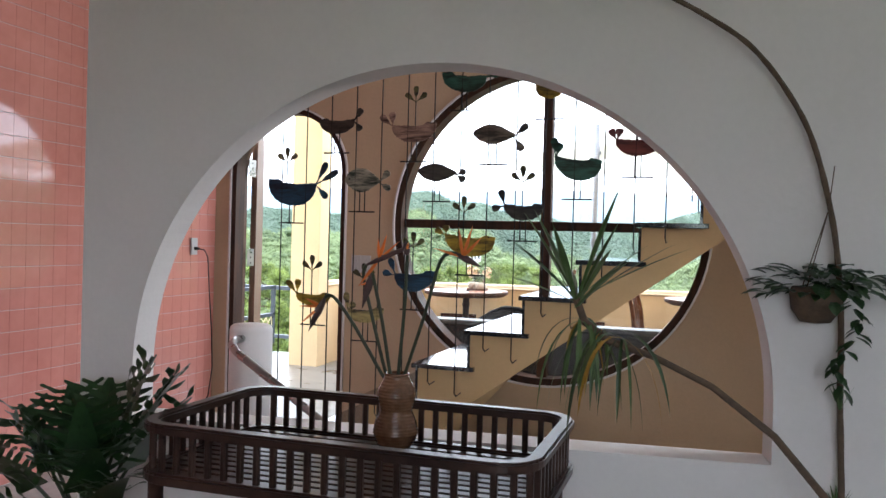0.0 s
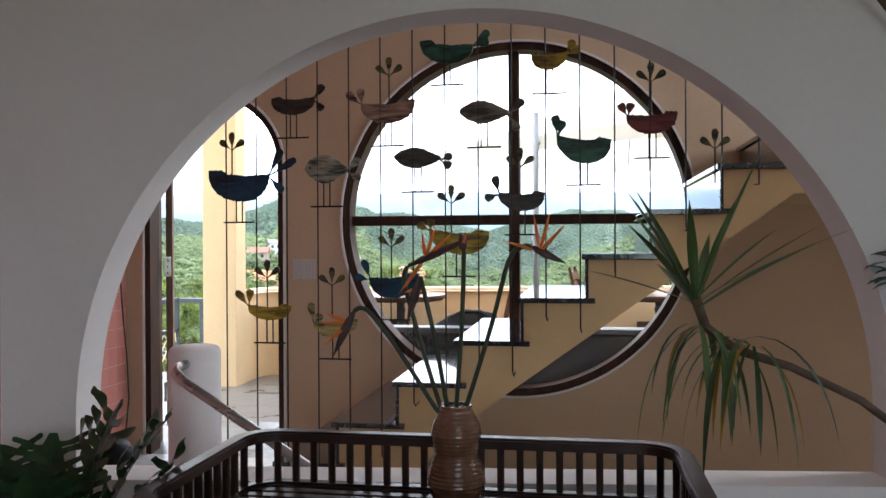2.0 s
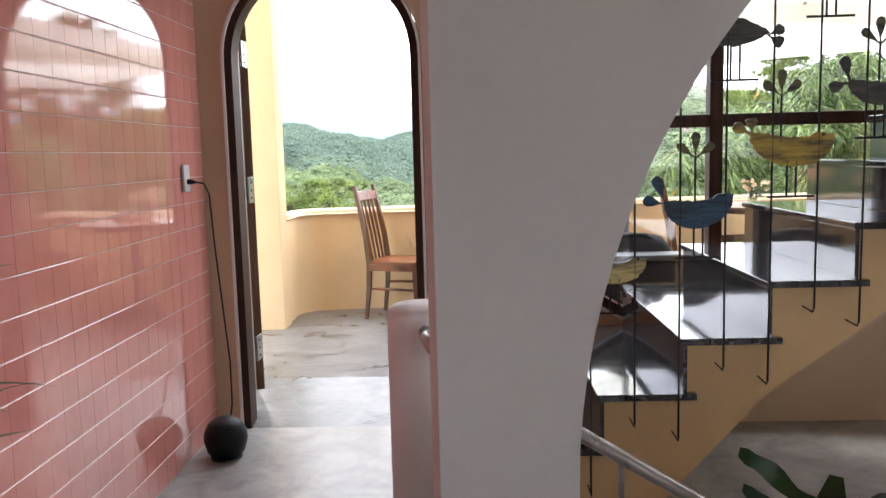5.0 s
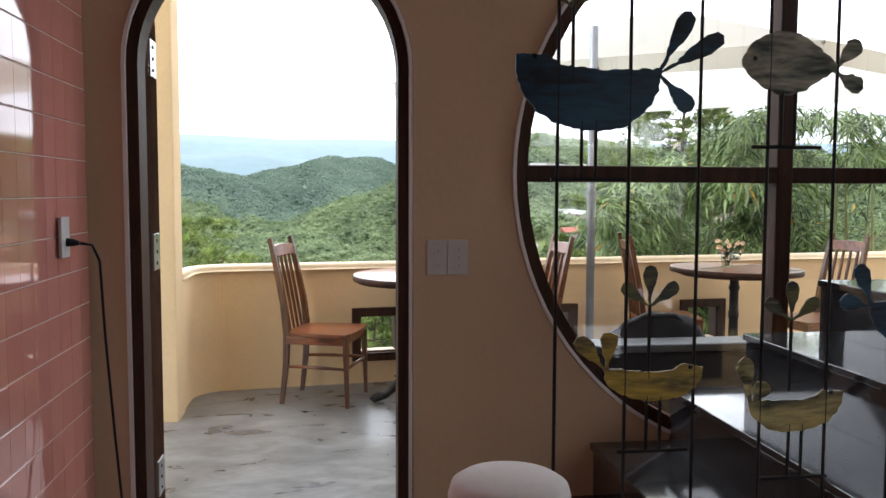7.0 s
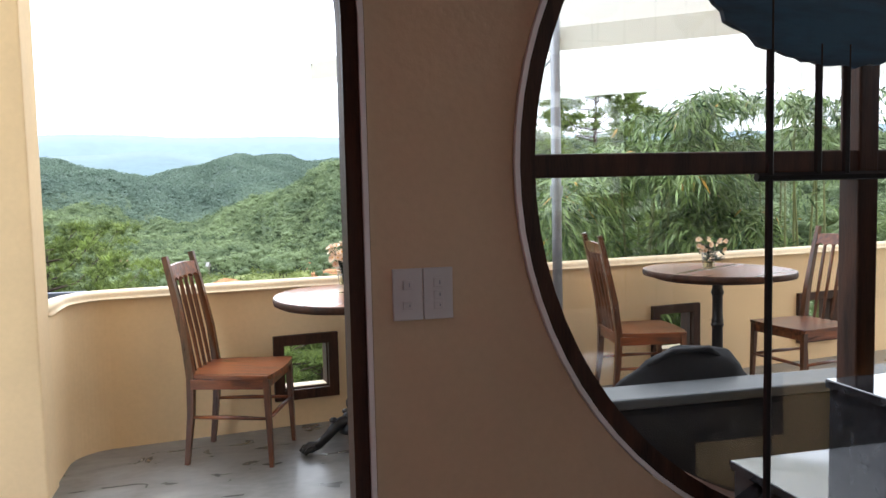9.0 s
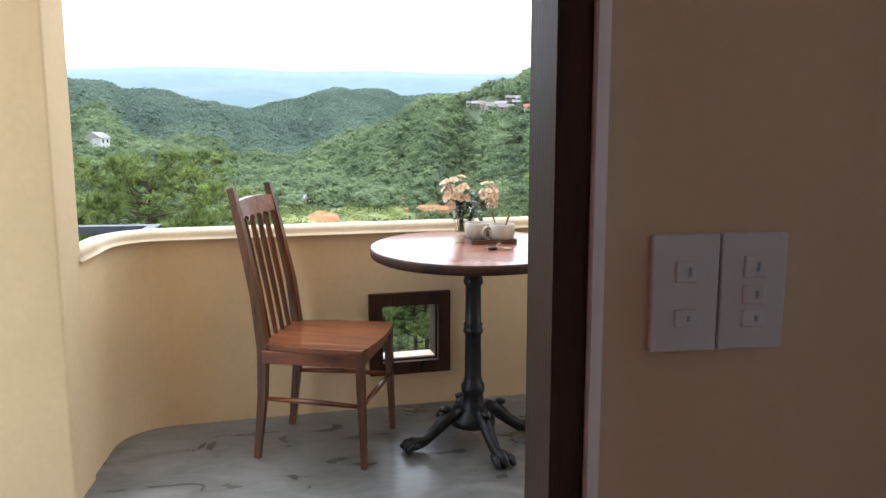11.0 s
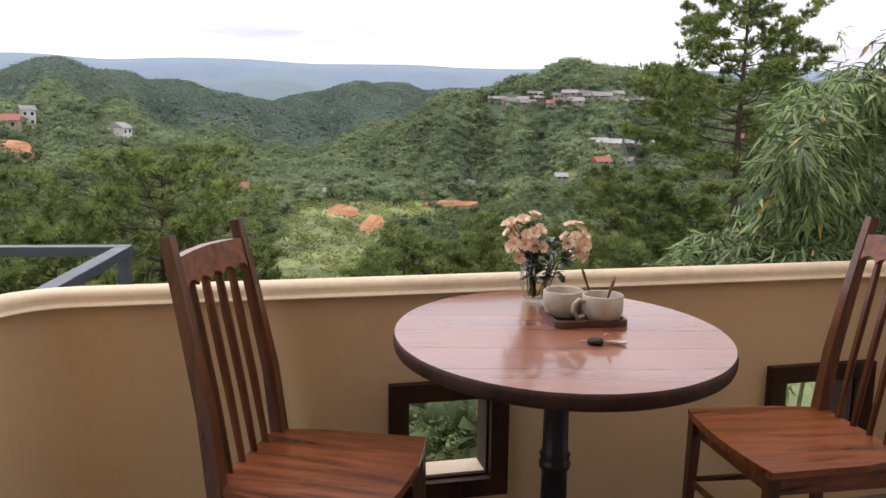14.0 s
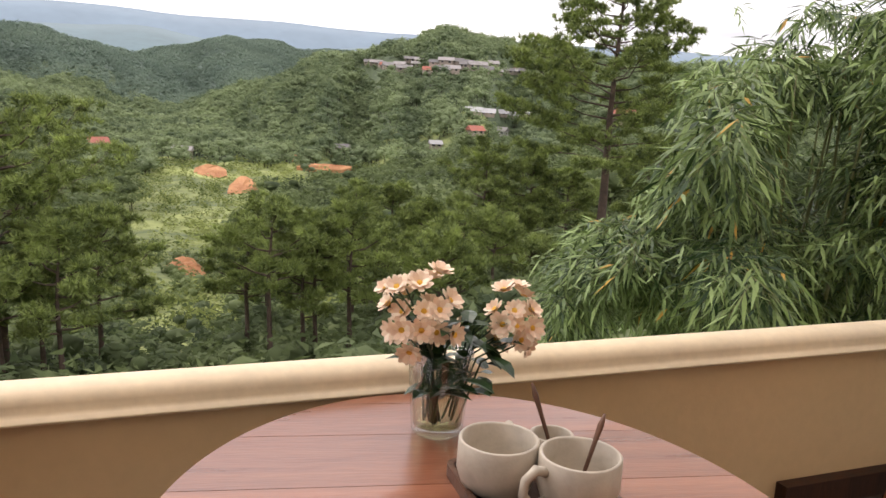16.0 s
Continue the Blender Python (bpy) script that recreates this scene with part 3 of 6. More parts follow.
structure("column", newbox(-3.34, 7.255, -0.02, -3.033, 7.47, 3.148, bevel=0.008), YELLOW_OUT, "tall cream rendered terrace column", "column")


# ---- bird screen ----
screen = thing("bird_screen", "black iron rod screen with painted metal birds beside the stairs", "screen", pose(0, 0, 0))
SY = 4.16
rng = random.Random(5)


def cut_sheet(line, y, thick, jag, r):
    """A cut sheet of metal with a ragged edge, from an outline in (x, z)."""
    fine = []
    for i, (x, z) in enumerate(line):
        x2, z2 = line[(i + 1) % len(line)]
        n = max(1, int(math.hypot(x2 - x, z2 - z) / 0.008))
        for k in range(n):
            f = k / n
            fine.append((x + (x2 - x) * f + r.uniform(-jag, jag), z + (z2 - z) * f + r.uniform(-jag, jag)))
    return slab(fine, [], lambda u, z, d: (u, y + d, z), thick)


def petal(x, z, angle, length, width):
    """A leaf-shaped outline that starts at (x, z)."""
    c, s = math.cos(radians(angle)), math.sin(radians(angle))
    shape = [(0, 0.12), (0.3, 0.22), (0.55, 0.75), (0.8, 1.0), (0.95, 0.7), (1.0, 0)]
    pts = [(u * length, w * width / 2) for u, w in shape] + [(u * length, -w * width / 2) for u, w in reversed(shape[:-1])]
    return [(x + u * c - w * s, z + u * s + w * c) for u, w in pts]


def bird(beak, root, low, colour, form, tails):
    """beak and root of the tail, lowest point of the belly; tails: (angle, length) of each feather, root first."""
    (bx, bz), (tx, tz), (_, lz) = beak, root, low
    sx = tx - bx
    deep = max(bz, tz) - lz
    body = []
    if form == "boat":
        top = [(0, 0.0), (0.12, 0.03), (0.22, 0.045), (0.3, -0.05), (0.55, -0.08), (0.8, -0.03), (1.0, 0.0)]
        for f, up in top:
            body.append((bx + sx * f, bz + (tz - bz) * f + up * abs(sx) * 0.6))
        for k in range(1, 12):
            a = math.pi * k / 12
            f = 0.5 + 0.5 * math.cos(a)
            body.append((bx + sx * f, bz + (tz - bz) * f - deep * math.sin(a) ** 0.75 * (0.93 if f > 0.8 else 1.0)))
    else:
        for k in range(24):
            a = 2 * math.pi * k / 24
            f = 0.5 - 0.5 * math.cos(a)
            w = math.sin(a) * (0.55 + 0.45 * math.sin(math.pi * min(1, f + 0.1)))
            body.append((bx + sx * f, bz + (tz - bz) * f + w * deep * 0.95))
    ob = part("bird", cut_sheet(body, SY - 0.003, 0.006, 0.0024, rng), BIRD_PAINTS[colour], screen, "%s painted sheet metal bird" % colour)
    for angle, length in tails:
        part("tail_feather", cut_sheet(petal(tx - 0.006 * (1 if sx > 0 else -1), tz - 0.01, angle, length * 1.12, 0.038), SY - 0.0025, 0.005, 0.0018, rng), BIRD_PAINTS[colour], ob)
    mid = (bx + tx) / 2
    eye = newlathe([(0, 0.003), (0.004, 0.002), (0.005, 0)], 10)
    part("eye", eye, ROD, ob).matrix_basis = pose(bx + sx * 0.13, SY - 0.003, (bz + (tz - bz) * 0.1) + (0 if form == "boat" else 0.004), 90)
    bar = lz - 0.105
    for dx in (-0.013, 0.016):
        part("leg", newtube([(mid + dx, SY, lz + 0.01), (mid + dx, SY, bar)], 0.0035, 6), ROD, ob)
    part("perch", newtube([(mid - 0.075, SY, bar), (mid + 0.075, SY, bar)], 0.004, 6), ROD, ob)


UP3 = ((62, 0.125), (30, 0.14), (-45, 0.09))
bird((-1.803, 1.568), (-1.505, 1.548), (0, 1.433), "blue", "boat", UP3)
bird((-1.495, 1.895), (-1.285, 1.895), (0, 1.817), "black", "boat", ((55, 0.07), (-50, 0.06)))
bird((-0.821, 1.866), (-1.072, 1.858), (0, 1.769), "pink", "boat", ((140, 0.085), (95, 0.07)))
bird((-0.799, 2.125), (-0.559, 2.102), (0, 2.032), "green", "boat", ((40, 0.09), (15, 0.07)))
bird((-0.306, 2.046), (-0.151, 2.051), (0, 1.978), "yellow", "boat", ((60, 0.06), (20, 0.06)))
bird((-0.623, 1.806), (-0.404, 1.796), (0, 1.752), "grey", "fish", ((42, 0.085), (-55, 0.075)))
bird((0.311, 1.777), (0.097, 1.771), (0, 1.689), "red", "boat", ((120, 0.06), (75, 0.055)))
bird((0.034, 1.668), (-0.20, 1.690), (0, 1.579), "green", "boat", ((96, 0.09), (72, 0.07)))
bird((-0.92, 1.611), (-0.703, 1.603), (0, 1.561), "black", "fish", ((25, 0.05), (-30, 0.05)))
bird((-0.25, 1.445), (-0.453, 1.449), (0, 1.367), "black", "boat", ((105, 0.075), (195, 0.06)))
bird((-1.336, 1.570), (-1.131, 1.562), (0, 1.501), "mixed", "fish", ((48, 0.075), (-28, 0.065)))
bird((-0.491, 1.275), (-0.761, 1.290), (0, 1.184), "yellow", "boat", ((150, 0.06), (90, 0.05)))
bird((-0.81, 1.092), (-1.036, 1.075), (0, 0.990), "blue", "boat", ((110, 0.085), (170, 0.065)))
bird((-1.403, 0.946), (-1.614, 0.948), (0, 0.878), "yellow", "boat", ((130, 0.085), (85, 0.075)))
bird((-1.09, 0.886), (-1.301, 0.872), (0, 0.809), "pale", "boat", ((100, 0.09), (55, 0.05)))
for x, z in ((-1.687, 1.665), (-0.94, 1.98), (-0.661, 1.405), (0.2, 1.91), (-1.519, 1.075), (-1.21, 1.04), (-0.933, 1.215), (-0.356, 1.56), (0.46, 1.62)):
    sprig = part("sprig_stem", newtube([(x, SY, z - 0.15), (x, SY, z)], 0.0035, 6), ROD, screen)
    for angle, length in ((142, 0.075), (90, 0.085), (38, 0.075)):
        part("sprig_leaf", cut_sheet(petal(x, z - 0.004, angle, length, 0.03), SY - 0.002, 0.004, 0.0012, rng), BIRD_PAINTS["leafy"], sprig)
for k in range(19):
    x = -1.716 + 0.147 * k
    step = max(0, int((x - NOSE) / RUN))
    low = FLOOR_IN if x < -1.52 else zstep(min(step, 8)) - 0.08 - 0.05 * (k % 2)
    rod = part("rod", newtube([(x, SY, low), (x, SY, 3.9)], 0.0036, 6), ROD, screen)
    if x > -1.52:
        part("foot_hook", newtube([(x, SY, low + 0.004), (x + 0.004, SY + 0.02, low - 0.016), (x + 0.004, 4.268, low - 0.012)], 0.0028, 6), ROD, rod)

# ---- hall: post, handrail, switches, socket, ball ----
post = thing("newel_post", "short round white plastered post", "post", pose(-1.828, 4.06, FLOOR_IN))
part("body", newlathe([(0, 0), (0.116, 0), (0.116, 0.835), (0.110, 0.856), (0.093, 0.867), (0, 0.871)], 36), WHITE, post, smooth=True)
rail = thing("handrail", "brushed steel handrail sloping down from a white post", "handrail", pose(0, 0, 0))
part("tube", newtube([(-1.815, 3.950, 0.70), (-1.805, 3.86, 0.70), (-1.785, 3.80, 0.685), (-1.74, 3.775, 0.655), (-0.75, 3.70, 0.08), (-0.45, 3.68, -0.09)], 0.021, 14), STEEL, rail, smooth=True)
for x, z in ((-1.25, 0.37), (-0.62, 0.0)):
    part("baluster", newtube([(x, 3.74, z), (x, 3.74, FLOOR_IN)], 0.009, 8), STEEL, rail)
for k, x in enumerate((-1.837, -1.7645)):
    plate = thing("light_switch", "white plastic light switch plate on an ochre wall", "switch", pose(x, HALL_Y - 0.0095, 1.015), group="switch plates")
    part("cover", newbox(0, 0, 0, 0.0705, 0.009, 0.121, bevel=0.002), PLASTIC, plate)
    for dz, h in (((0.072, 0.022), (0.026, 0.018)) if k == 0 else ((0.076, 0.022), (0.048, 0.02), (0.024, 0.018))):
        key = part("rocker", newbox(0.024, -0.003, dz, 0.047, 0.001, dz + h, bevel=0.0012), PLASTIC, plate)
        part("mark", newbox(0.037, -0.004, dz + 0.006, 0.040, -0.0028, dz + h - 0.006), GREYMETAL, key)
sock = thing("wall_socket", "white wall socket on pink tiles with a black plug", "socket", pose(TILE_X + 0.0085, 5.07, 1.105))
part("cover", newbox(0, 0, 0, 0.010, 0.072, 0.12, bevel=0.002), PLASTIC, sock)
part("plug", newtube([(0.010, 0.04, 0.045), (0.03, 0.042, 0.044), (0.045, 0.045, 0.042)], [0.013, 0.011, 0.006], 10), BLACKPLASTIC, sock, "black plug")
cable = thing("power_cable", "thin black power cable hanging from a wall socket", "cable", pose(0, 0, 0))
part("wire", newtube([(-2.90, 5.115, 1.147), (-2.87, 5.13, 1.14), (-2.855, 5.15, 1.09), (-2.85, 5.17, 0.85), (-2.835, 5.19, 0.55), (-2.81, 5.17, 0.30), (-2.79, 5.10, 0.12), (-2.78, 5.02, 0.05)], 0.0042, 8), BLACKPLASTIC, cable, smooth=True)
ball = thing("floor_speaker", "round black speaker on the concrete floor by the tiles", "speaker", pose(-2.80, 5.01, FLOOR_IN))
part("body", newlathe([(0, 0), (0.05, 0.003), (0.084, 0.034), (0.098, 0.088), (0.095, 0.122), (0.075, 0.161), (0.045, 0.182), (0, 0.188)], 30), BLACKPLASTIC, ball, smooth=True)
part("foot_ring", newlathe([(0.055, 0.0), (0.07, 0.0), (0.07, 0.008), (0.055, 0.008)], 24), IRON, ball)

# ---- rattan table with vase ----
BX0, BX1, BY0, BY1, BTOP, BDECK = -1.015, 0.165, 2.06, 2.745, 0.716, 0.574


def round_rect(x0, y0, x1, y1, r, n=8):
    out = []
    for cx, cy, a in ((x1 - r, y1 - r, 0), (x0 + r, y1 - r, 90), (x0 + r, y0 + r, 180), (x1 - r, y0 + r, 270)):
        out += [(cx + r * math.cos(radians(a + 90 * k / n)), cy + r * math.sin(radians(a + 90 * k / n))) for k in range(n + 1)]
    return out


basket = thing("rattan_table", "dark lacquered rattan table with a railed tray top", "table", pose(0, 0, 0))


def hoop(grow, z0, z1, w):
    a = round_rect(BX0 - grow, BY0 - grow, BX1 + grow, BY1 + grow, 0.12 + grow)
    b = round_rect(BX0 - grow + w, BY0 - grow + w, BX1 + grow - w, BY1 + grow - w, 0.12 + grow - w)
    bm = ring_band(b, a, lambda u, v, d: (u, v, d), z0, z1)
    bmesh.ops.bevel(bm, geom=[e for e in bm.edges if abs(e.verts[0].co.z - e.verts[1].co.z) < 1e-6 and len(e.link_faces) == 2 and abs(e.link_faces[0].normal.dot(e.link_faces[1].normal)) < 0.1], offset=0.007, segments=2, affect="EDGES")
    return bm


part("top_rail", hoop(0.0, BTOP - 0.03, BTOP, 0.045), BASKET, basket, smooth=False)
part("lower_rail", hoop(0.0, BDECK - 0.03, BDECK + 0.004, 0.04), BASKET, basket)
part("base_rail", hoop(0.0, 0.12, 0.15, 0.04), BASKET, basket)
ringline = round_rect(BX0 + 0.022, BY0 + 0.022, BX1 - 0.022, BY1 - 0.022, 0.098, 4)
per = [(Vector(ringline[i]), Vector(ringline[(i + 1) % len(ringline)])) for i in range(len(ringline))]
gap, walk_d, spots = 0.0508, 0.0, []
for a, b in per:
    d = (b - a).length
    while walk_d < d:
        spots.append(a + (b - a) * (walk_d / d))
        walk_d += gap
    walk_d -= d
for q in spots:
    part("baluster", newbox(q.x - 0.009, q.y - 0.009, BDECK, q.x + 0.009, q.y + 0.009, BTOP - 0.026, bevel=0.004, seg=1), BASKET, basket)
for k in range(14):
    y = BY0 + 0.045 + k * 0.0455
    part("slat", newbox(BX0 + 0.03, y, BDECK - 0.022, BX1 - 0.03, y + 0.034, BDECK - 0.004, bevel=0.003, seg=1), BASKET, basket)
for x, y in ((BX0 + 0.06, BY0 + 0.06), (BX1 - 0.06, BY0 + 0.06), (BX0 + 0.06, BY1 - 0.06), (BX1 - 0.06, BY1 - 0.06)):
    part("leg", newtube([(x, y, FLOOR_IN), (x, y, BDECK - 0.02)], 0.022, 12), BASKET, basket, smooth=True)

vase = thing("gourd_vase", "glazed brown gourd-shaped stoneware vase on a rattan table", "vase", pose(-0.412, 2.618, BDECK - 0.003))
keyz, keyr = [0.0, 0.02, 0.055, 0.09, 0.124, 0.15, 0.176, 0.20, 0.225, 0.24], [0.043, 0.061, 0.074, 0.068, 0.053, 0.059, 0.064, 0.060, 0.046, 0.040]
prof = [(0, 0), (0.040, 0.0)]
for k in range(1, 100):
    z = 0.24 * k / 99
    prof.append((float(np.interp(z, keyz, keyr)) + 0.0008 * math.sin(z * 620), z))
part("body", newlathe(prof + [(0, 0.24)], 40), CLAY, vase, smooth=True)
part("rim", newlathe([(0.0395, 0.2402), (0.0415, 0.2435), (0.0400, 0.2475), (0.0350, 0.2475), (0.0340, 0.2402)], 36), CLAY, vase, "rolled lip of the vase", smooth=True)


def blade(bm, root, direction, length, width, droop=0.3, n=6, fold=0.25):
    """A strap leaf that bends under its weight."""
    p, d = Vector(root), Vector(direction).normalized()
    side = d.cross(Vector((0, 0, 1)))
    side = side.normalized() if side.length > 1e-3 else Vector((1, 0, 0))
    rows = []
    for i in range(n + 1):
        f = i / n
        w = width * 0.5 * (0.45 + 1.1 * f if f < 0.5 else 1.0 * (1 - ((f - 0.5) / 0.5) ** 1.6)) + 1e-4
        up = side.cross(d)
        rows.append([bm.verts.new(p - side * w + up * w * fold), bm.verts.new(p), bm.verts.new(p + side * w + up * w * fold)])
        p = p + d * (length / n)
        d = (d + Vector((0, 0, -droop / n))).normalized()
    for a, b in zip(rows, rows[1:]):
        bm.faces.new((a[0], a[1], b[1], b[0]))
        bm.faces.new((a[1], a[2], b[2], b[1]))


def spear(bm, a, b, w, flatten=0.45):
    """A pointed bud between two points."""
    a, b = Vector(a), Vector(b)
    d = (b - a).normalized()
    s = d.orthogonal().normalized()
    t = d.cross(s)
    rings = []
    for f, r in ((0, 0.35), (0.2, 0.85), (0.4, 1.0), (0.7, 0.6)):
        p = a.lerp(b, f)
        rings.append([bm.verts.new(p + (s * math.cos(q) + t * math.sin(q) * flatten) * w * r) for q in [2 * math.pi * k / 8 for k in range(8)]])
    tip = bm.verts.new(b)
    for r0, r1 in zip(rings, rings[1:]):
        for k in range(8):
            bm.faces.new((r0[k], r0[(k + 1) % 8], r1[(k + 1) % 8], r1[k]))
    for k in range(8):
        bm.faces.new((rings[-1][k], rings[-1][(k + 1) % 8], tip))
    bm.faces.new(rings[0][::-1])


def strelitzia(stem, beak, petals):
    """One bird-of-paradise bloom: stem points, the tip of its bract, the tips of its petals."""
    fl = thing("bird_of_paradise", "orange bird-of-paradise flower in a brown vase", "flower", pose(0, 0, 0), group="flowers in the gourd vase")
    part("stem", newtube(eased(stem, 4), 0.006, 8), GREENSTEM, fl, smooth=True)
    bm = bmesh.new()
    spear(bm, stem[-1], beak, 0.014)
    part("bract", bm, BRACT, fl, "dark grey-green pointed bract", smooth=True)
    for q in petals:
        bm = bmesh.new()
        spear(bm, Vector(stem[-1]).lerp(Vector(beak), 0.25), q, 0.0065, 0.3)
        part("petal", bm, ORANGE, fl, "bright orange petal", smooth=True)


V = 2.618
strelitzia([(-0.435, V, 0.78), (-0.465, V, 0.81), (-0.558, V - 0.01, 0.956), (-0.621, V - 0.02, 1.042), (-0.650, V - 0.02, 1.060), (-0.668, V - 0.02, 1.052)], (-0.722, V - 0.03, 0.935), [(-0.765, V - 0.02, 1.02), (-0.74, V - 0.05, 0.965), (-0.752, V, 1.045)])
strelitzia([(-0.425, V, 0.78), (-0.45, V, 0.81), (-0.516, V + 0.01, 1.018), (-0.544, V + 0.01, 1.128), (-0.535, V + 0.01, 1.165)], (-0.353, V + 0.01, 1.244), [(-0.50, V + 0.02, 1.255), (-0.46, V, 1.27), (-0.42, V + 0.02, 1.25), (-0.56, V, 1.09)])
strelitzia([(-0.415, V - 0.01, 0.78), (-0.431, V - 0.01, 0.81), (-0.46, V - 0.02, 0.981), (-0.495, V - 0.03, 1.14)], (-0.53, V - 0.03, 1.02), [(-0.535, V - 0.04, 1.10), (-0.52, V - 0.03, 1.06)])
strelitzia([(-0.41, V + 0.01, 0.78), (-0.412, V + 0.01, 0.81), (-0.397, V + 0.01, 1.019), (-0.391, V + 0.01, 1.202)], (-0.40, V + 0.01, 1.25), [(-0.385, V, 1.245)])
strelitzia([(-0.40, V, 0.78), (-0.387, V, 0.81), (-0.321, V, 1.019), (-0.278, V, 1.178), (-0.245, V, 1.212), (-0.222, V, 1.212)], (-0.135, V, 1.170), [(-0.217, V, 1.299), (-0.175, V + 0.02, 1.305), (-0.137, V, 1.269), (-0.293, V - 0.02, 1.228)])

# ---- leafy pot plant in front of the pillar ----
pot = thing("philodendron", "dark green deeply lobed pot plant beside the rattan table", "plant", pose(0, 0, 0))
part("pot", newlathe([(0, 0), (0.11, 0), (0.15, 0.26), (0.155, 0.28), (0.14, 0.28), (0.135, 0.24), (0, 0.24)], 28, (-1.36, 2.30, FLOOR_IN)), CLAY, pot, "brown clay pot", smooth=True)


def lobed_leaf(root, tip, width, seed):
    """A long leaf with deep wavy fingers on both sides of its rib."""
    r = random.Random(seed)
    root, tip = Vector(root), Vector(tip)
    bm = bmesh.new()
    d = tip - root
    length = d.length
    d.normalize()
    s = d.cross(Vector((0, 0, 1))).normalized()
    n = s.cross(d)

    def at(f, w, lift=0.0):
        return root + d * (f * length) + s * (w * width) + n * (0.05 * math.sin(f * 3.0) * length + lift - 0.25 * abs(w) ** 1.5 * width)

    for sg in (-1, 1):
        for k in range(8):
            f = 0.05 + 0.90 * (k + r.uniform(-0.2, 0.2)) / 8
            reach = math.sin(math.pi * (0.20 + 0.66 * f)) * r.uniform(0.85, 1.2)
            w = r.uniform(0.036, 0.047)
            rows, turn_up = [], r.uniform(0.2, 1.4)
            for j in range(11):
                g = j / 10
                sway = 0.014 * math.sin(j * 0.7 + k * 2.7 + seed)
                wid = w * (0.85 + 0.20 * math.sin(j * 1.25 + k)) * (1 if j < 10 else 0.45)
                c = f + 0.20 * g * reach + sway * 0.5
                lift = 0.006 * math.sin(j * 0.8 + k) + 0.045 * g * turn_up
                rows.append((bm.verts.new(at(c - wid, sg * (0.02 + 0.5 * g * reach), lift)), bm.verts.new(at(c + wid, sg * (0.02 + 0.5 * g * reach), lift))))
            for a, b in zip(rows, rows[1:]):
                bm.faces.new((a[0], a[1], b[1], b[0]))
    rows = [(bm.verts.new(at(f, -0.27 * (1.05 - f) ** 0.7)), bm.verts.new(at(f, 0.27 * (1.05 - f) ** 0.7))) for f in [k / 10 for k in range(11)]]
    for a, b in zip(rows, rows[1:]):
        bm.faces.new((a[0], a[1], b[1], b[0]))
    return bm


rp = random.Random(11)
tips = [(-1.66, 2.32, 0.66), (-1.56, 2.44, 0.72), (-1.44, 2.50, 0.74), (-1.22, 2.46, 0.84), (-1.06, 2.40, 0.82), (-0.98, 2.32, 0.74), (-1.30, 2.20, 0.72), (-1.50, 2.12, 0.66), (-1.14, 2.08, 0.62), (-1.60, 2.0, 0.44), (-1.04, 2.10, 0.54), (-1.78, 2.24, 0.52)]
for k, q in enumerate(tips):
    q = Vector(q)
    base = Vector((-1.36, 2.30, 0.16))
    joint = base.lerp(q, 0.42) + Vector((0, 0, 0.10))
    part("leaf_stalk", newtube([base, base.lerp(joint, 0.5) + Vector((0, 0, 0.05)), joint], 0.006, 6), GREENSTEM, pot)
    part("leaf", lobed_leaf(joint, q, 0.25 + rp.uniform(-0.03, 0.04), k), LEAF, pot, smooth=True)

# ---- climbing stems on the arch wall ----
climber = thing("climbing_dracaena", "thin brown dracaena trunk arching over a white wall", "plant", pose(0, 0, 0))
path = [(0.97, 2.98, FLOOR_IN), (0.96, 2.97, 0.45), (0.945, 2.96, 0.785), (0.94, 2.96, 1.04), (0.915, 2.955, 1.30), (0.855, 2.945, 1.556), (0.78, 2.93, 1.722), (0.655, 2.91, 1.89), (0.51, 2.885, 1.995), (0.38, 2.86, 2.065), (0.27, 2.85, 2.105), (0.20, 2.845, 2.10), (0.165, 2.84, 2.065)]
curve = eased(path)
part("trunk", newtube(curve, [0.0105 - 0.003 * k / len(curve) + 0.0007 * math.sin(k * 2.1) for k in range(len(curve))], 10), STEM, climber, smooth=True)
part("trunk", newtube([(0.165, 2.84, 2.062), (0.166, 2.84, 2.13), (0.165, 2.84, 2.17)], [0.014, 0.012, 0.01], 10), STEM, climber, smooth=True)
bm, ry = bmesh.new(), random.Random(3)
for k in range(30):
    a, e = ry.uniform(0, 360), ry.uniform(-0.15, 1.2)
    blade(bm, (0.165, 2.84, 2.15 + 0.02 * ry.random()), (math.cos(radians(a)), 0.8 * math.sin(radians(a)) - 0.25, e), ry.uniform(0.16, 0.3), 0.02, 0.5)
part("crown", bm, YUCCA, climber, "tuft of narrow green leaves")
for z in (0.95, 0.62):
    bm = bmesh.new()
    for k in range(7):
        a = ry.uniform(0, 360)
        blade(bm, (0.945, 2.955, z - 0.2), (math.cos(radians(a)) * 0.4, math.sin(radians(a)) * 0.4 - 0.15, 1), 0.10, 0.012, 0.3)
    part("side_shoot", bm, YUCCA, climber)

yucca = thing("leaning_dracaena", "leaning dracaena with long green and yellowed leaves", "plant", pose(0, 0, 0))
part("trunk", newtube([(0.95, 2.72, FLOOR_IN), (0.93, 2.72, 0.40), (0.883, 2.73, 0.535), (0.74, 2.72, 0.703), (0.561, 2.70, 0.839), (0.392, 2.66, 0.922), (0.26, 2.63, 0.965), (0.19, 2.61, 1.02), (0.165, 2.60, 1.09)], [0.014, 0.013, 0.012, 0.011, 0.010, 0.010, 0.011, 0.012, 0.012], 10), STEM, yucca, smooth=True)
bm, bm2 = bmesh.new(), bmesh.new()
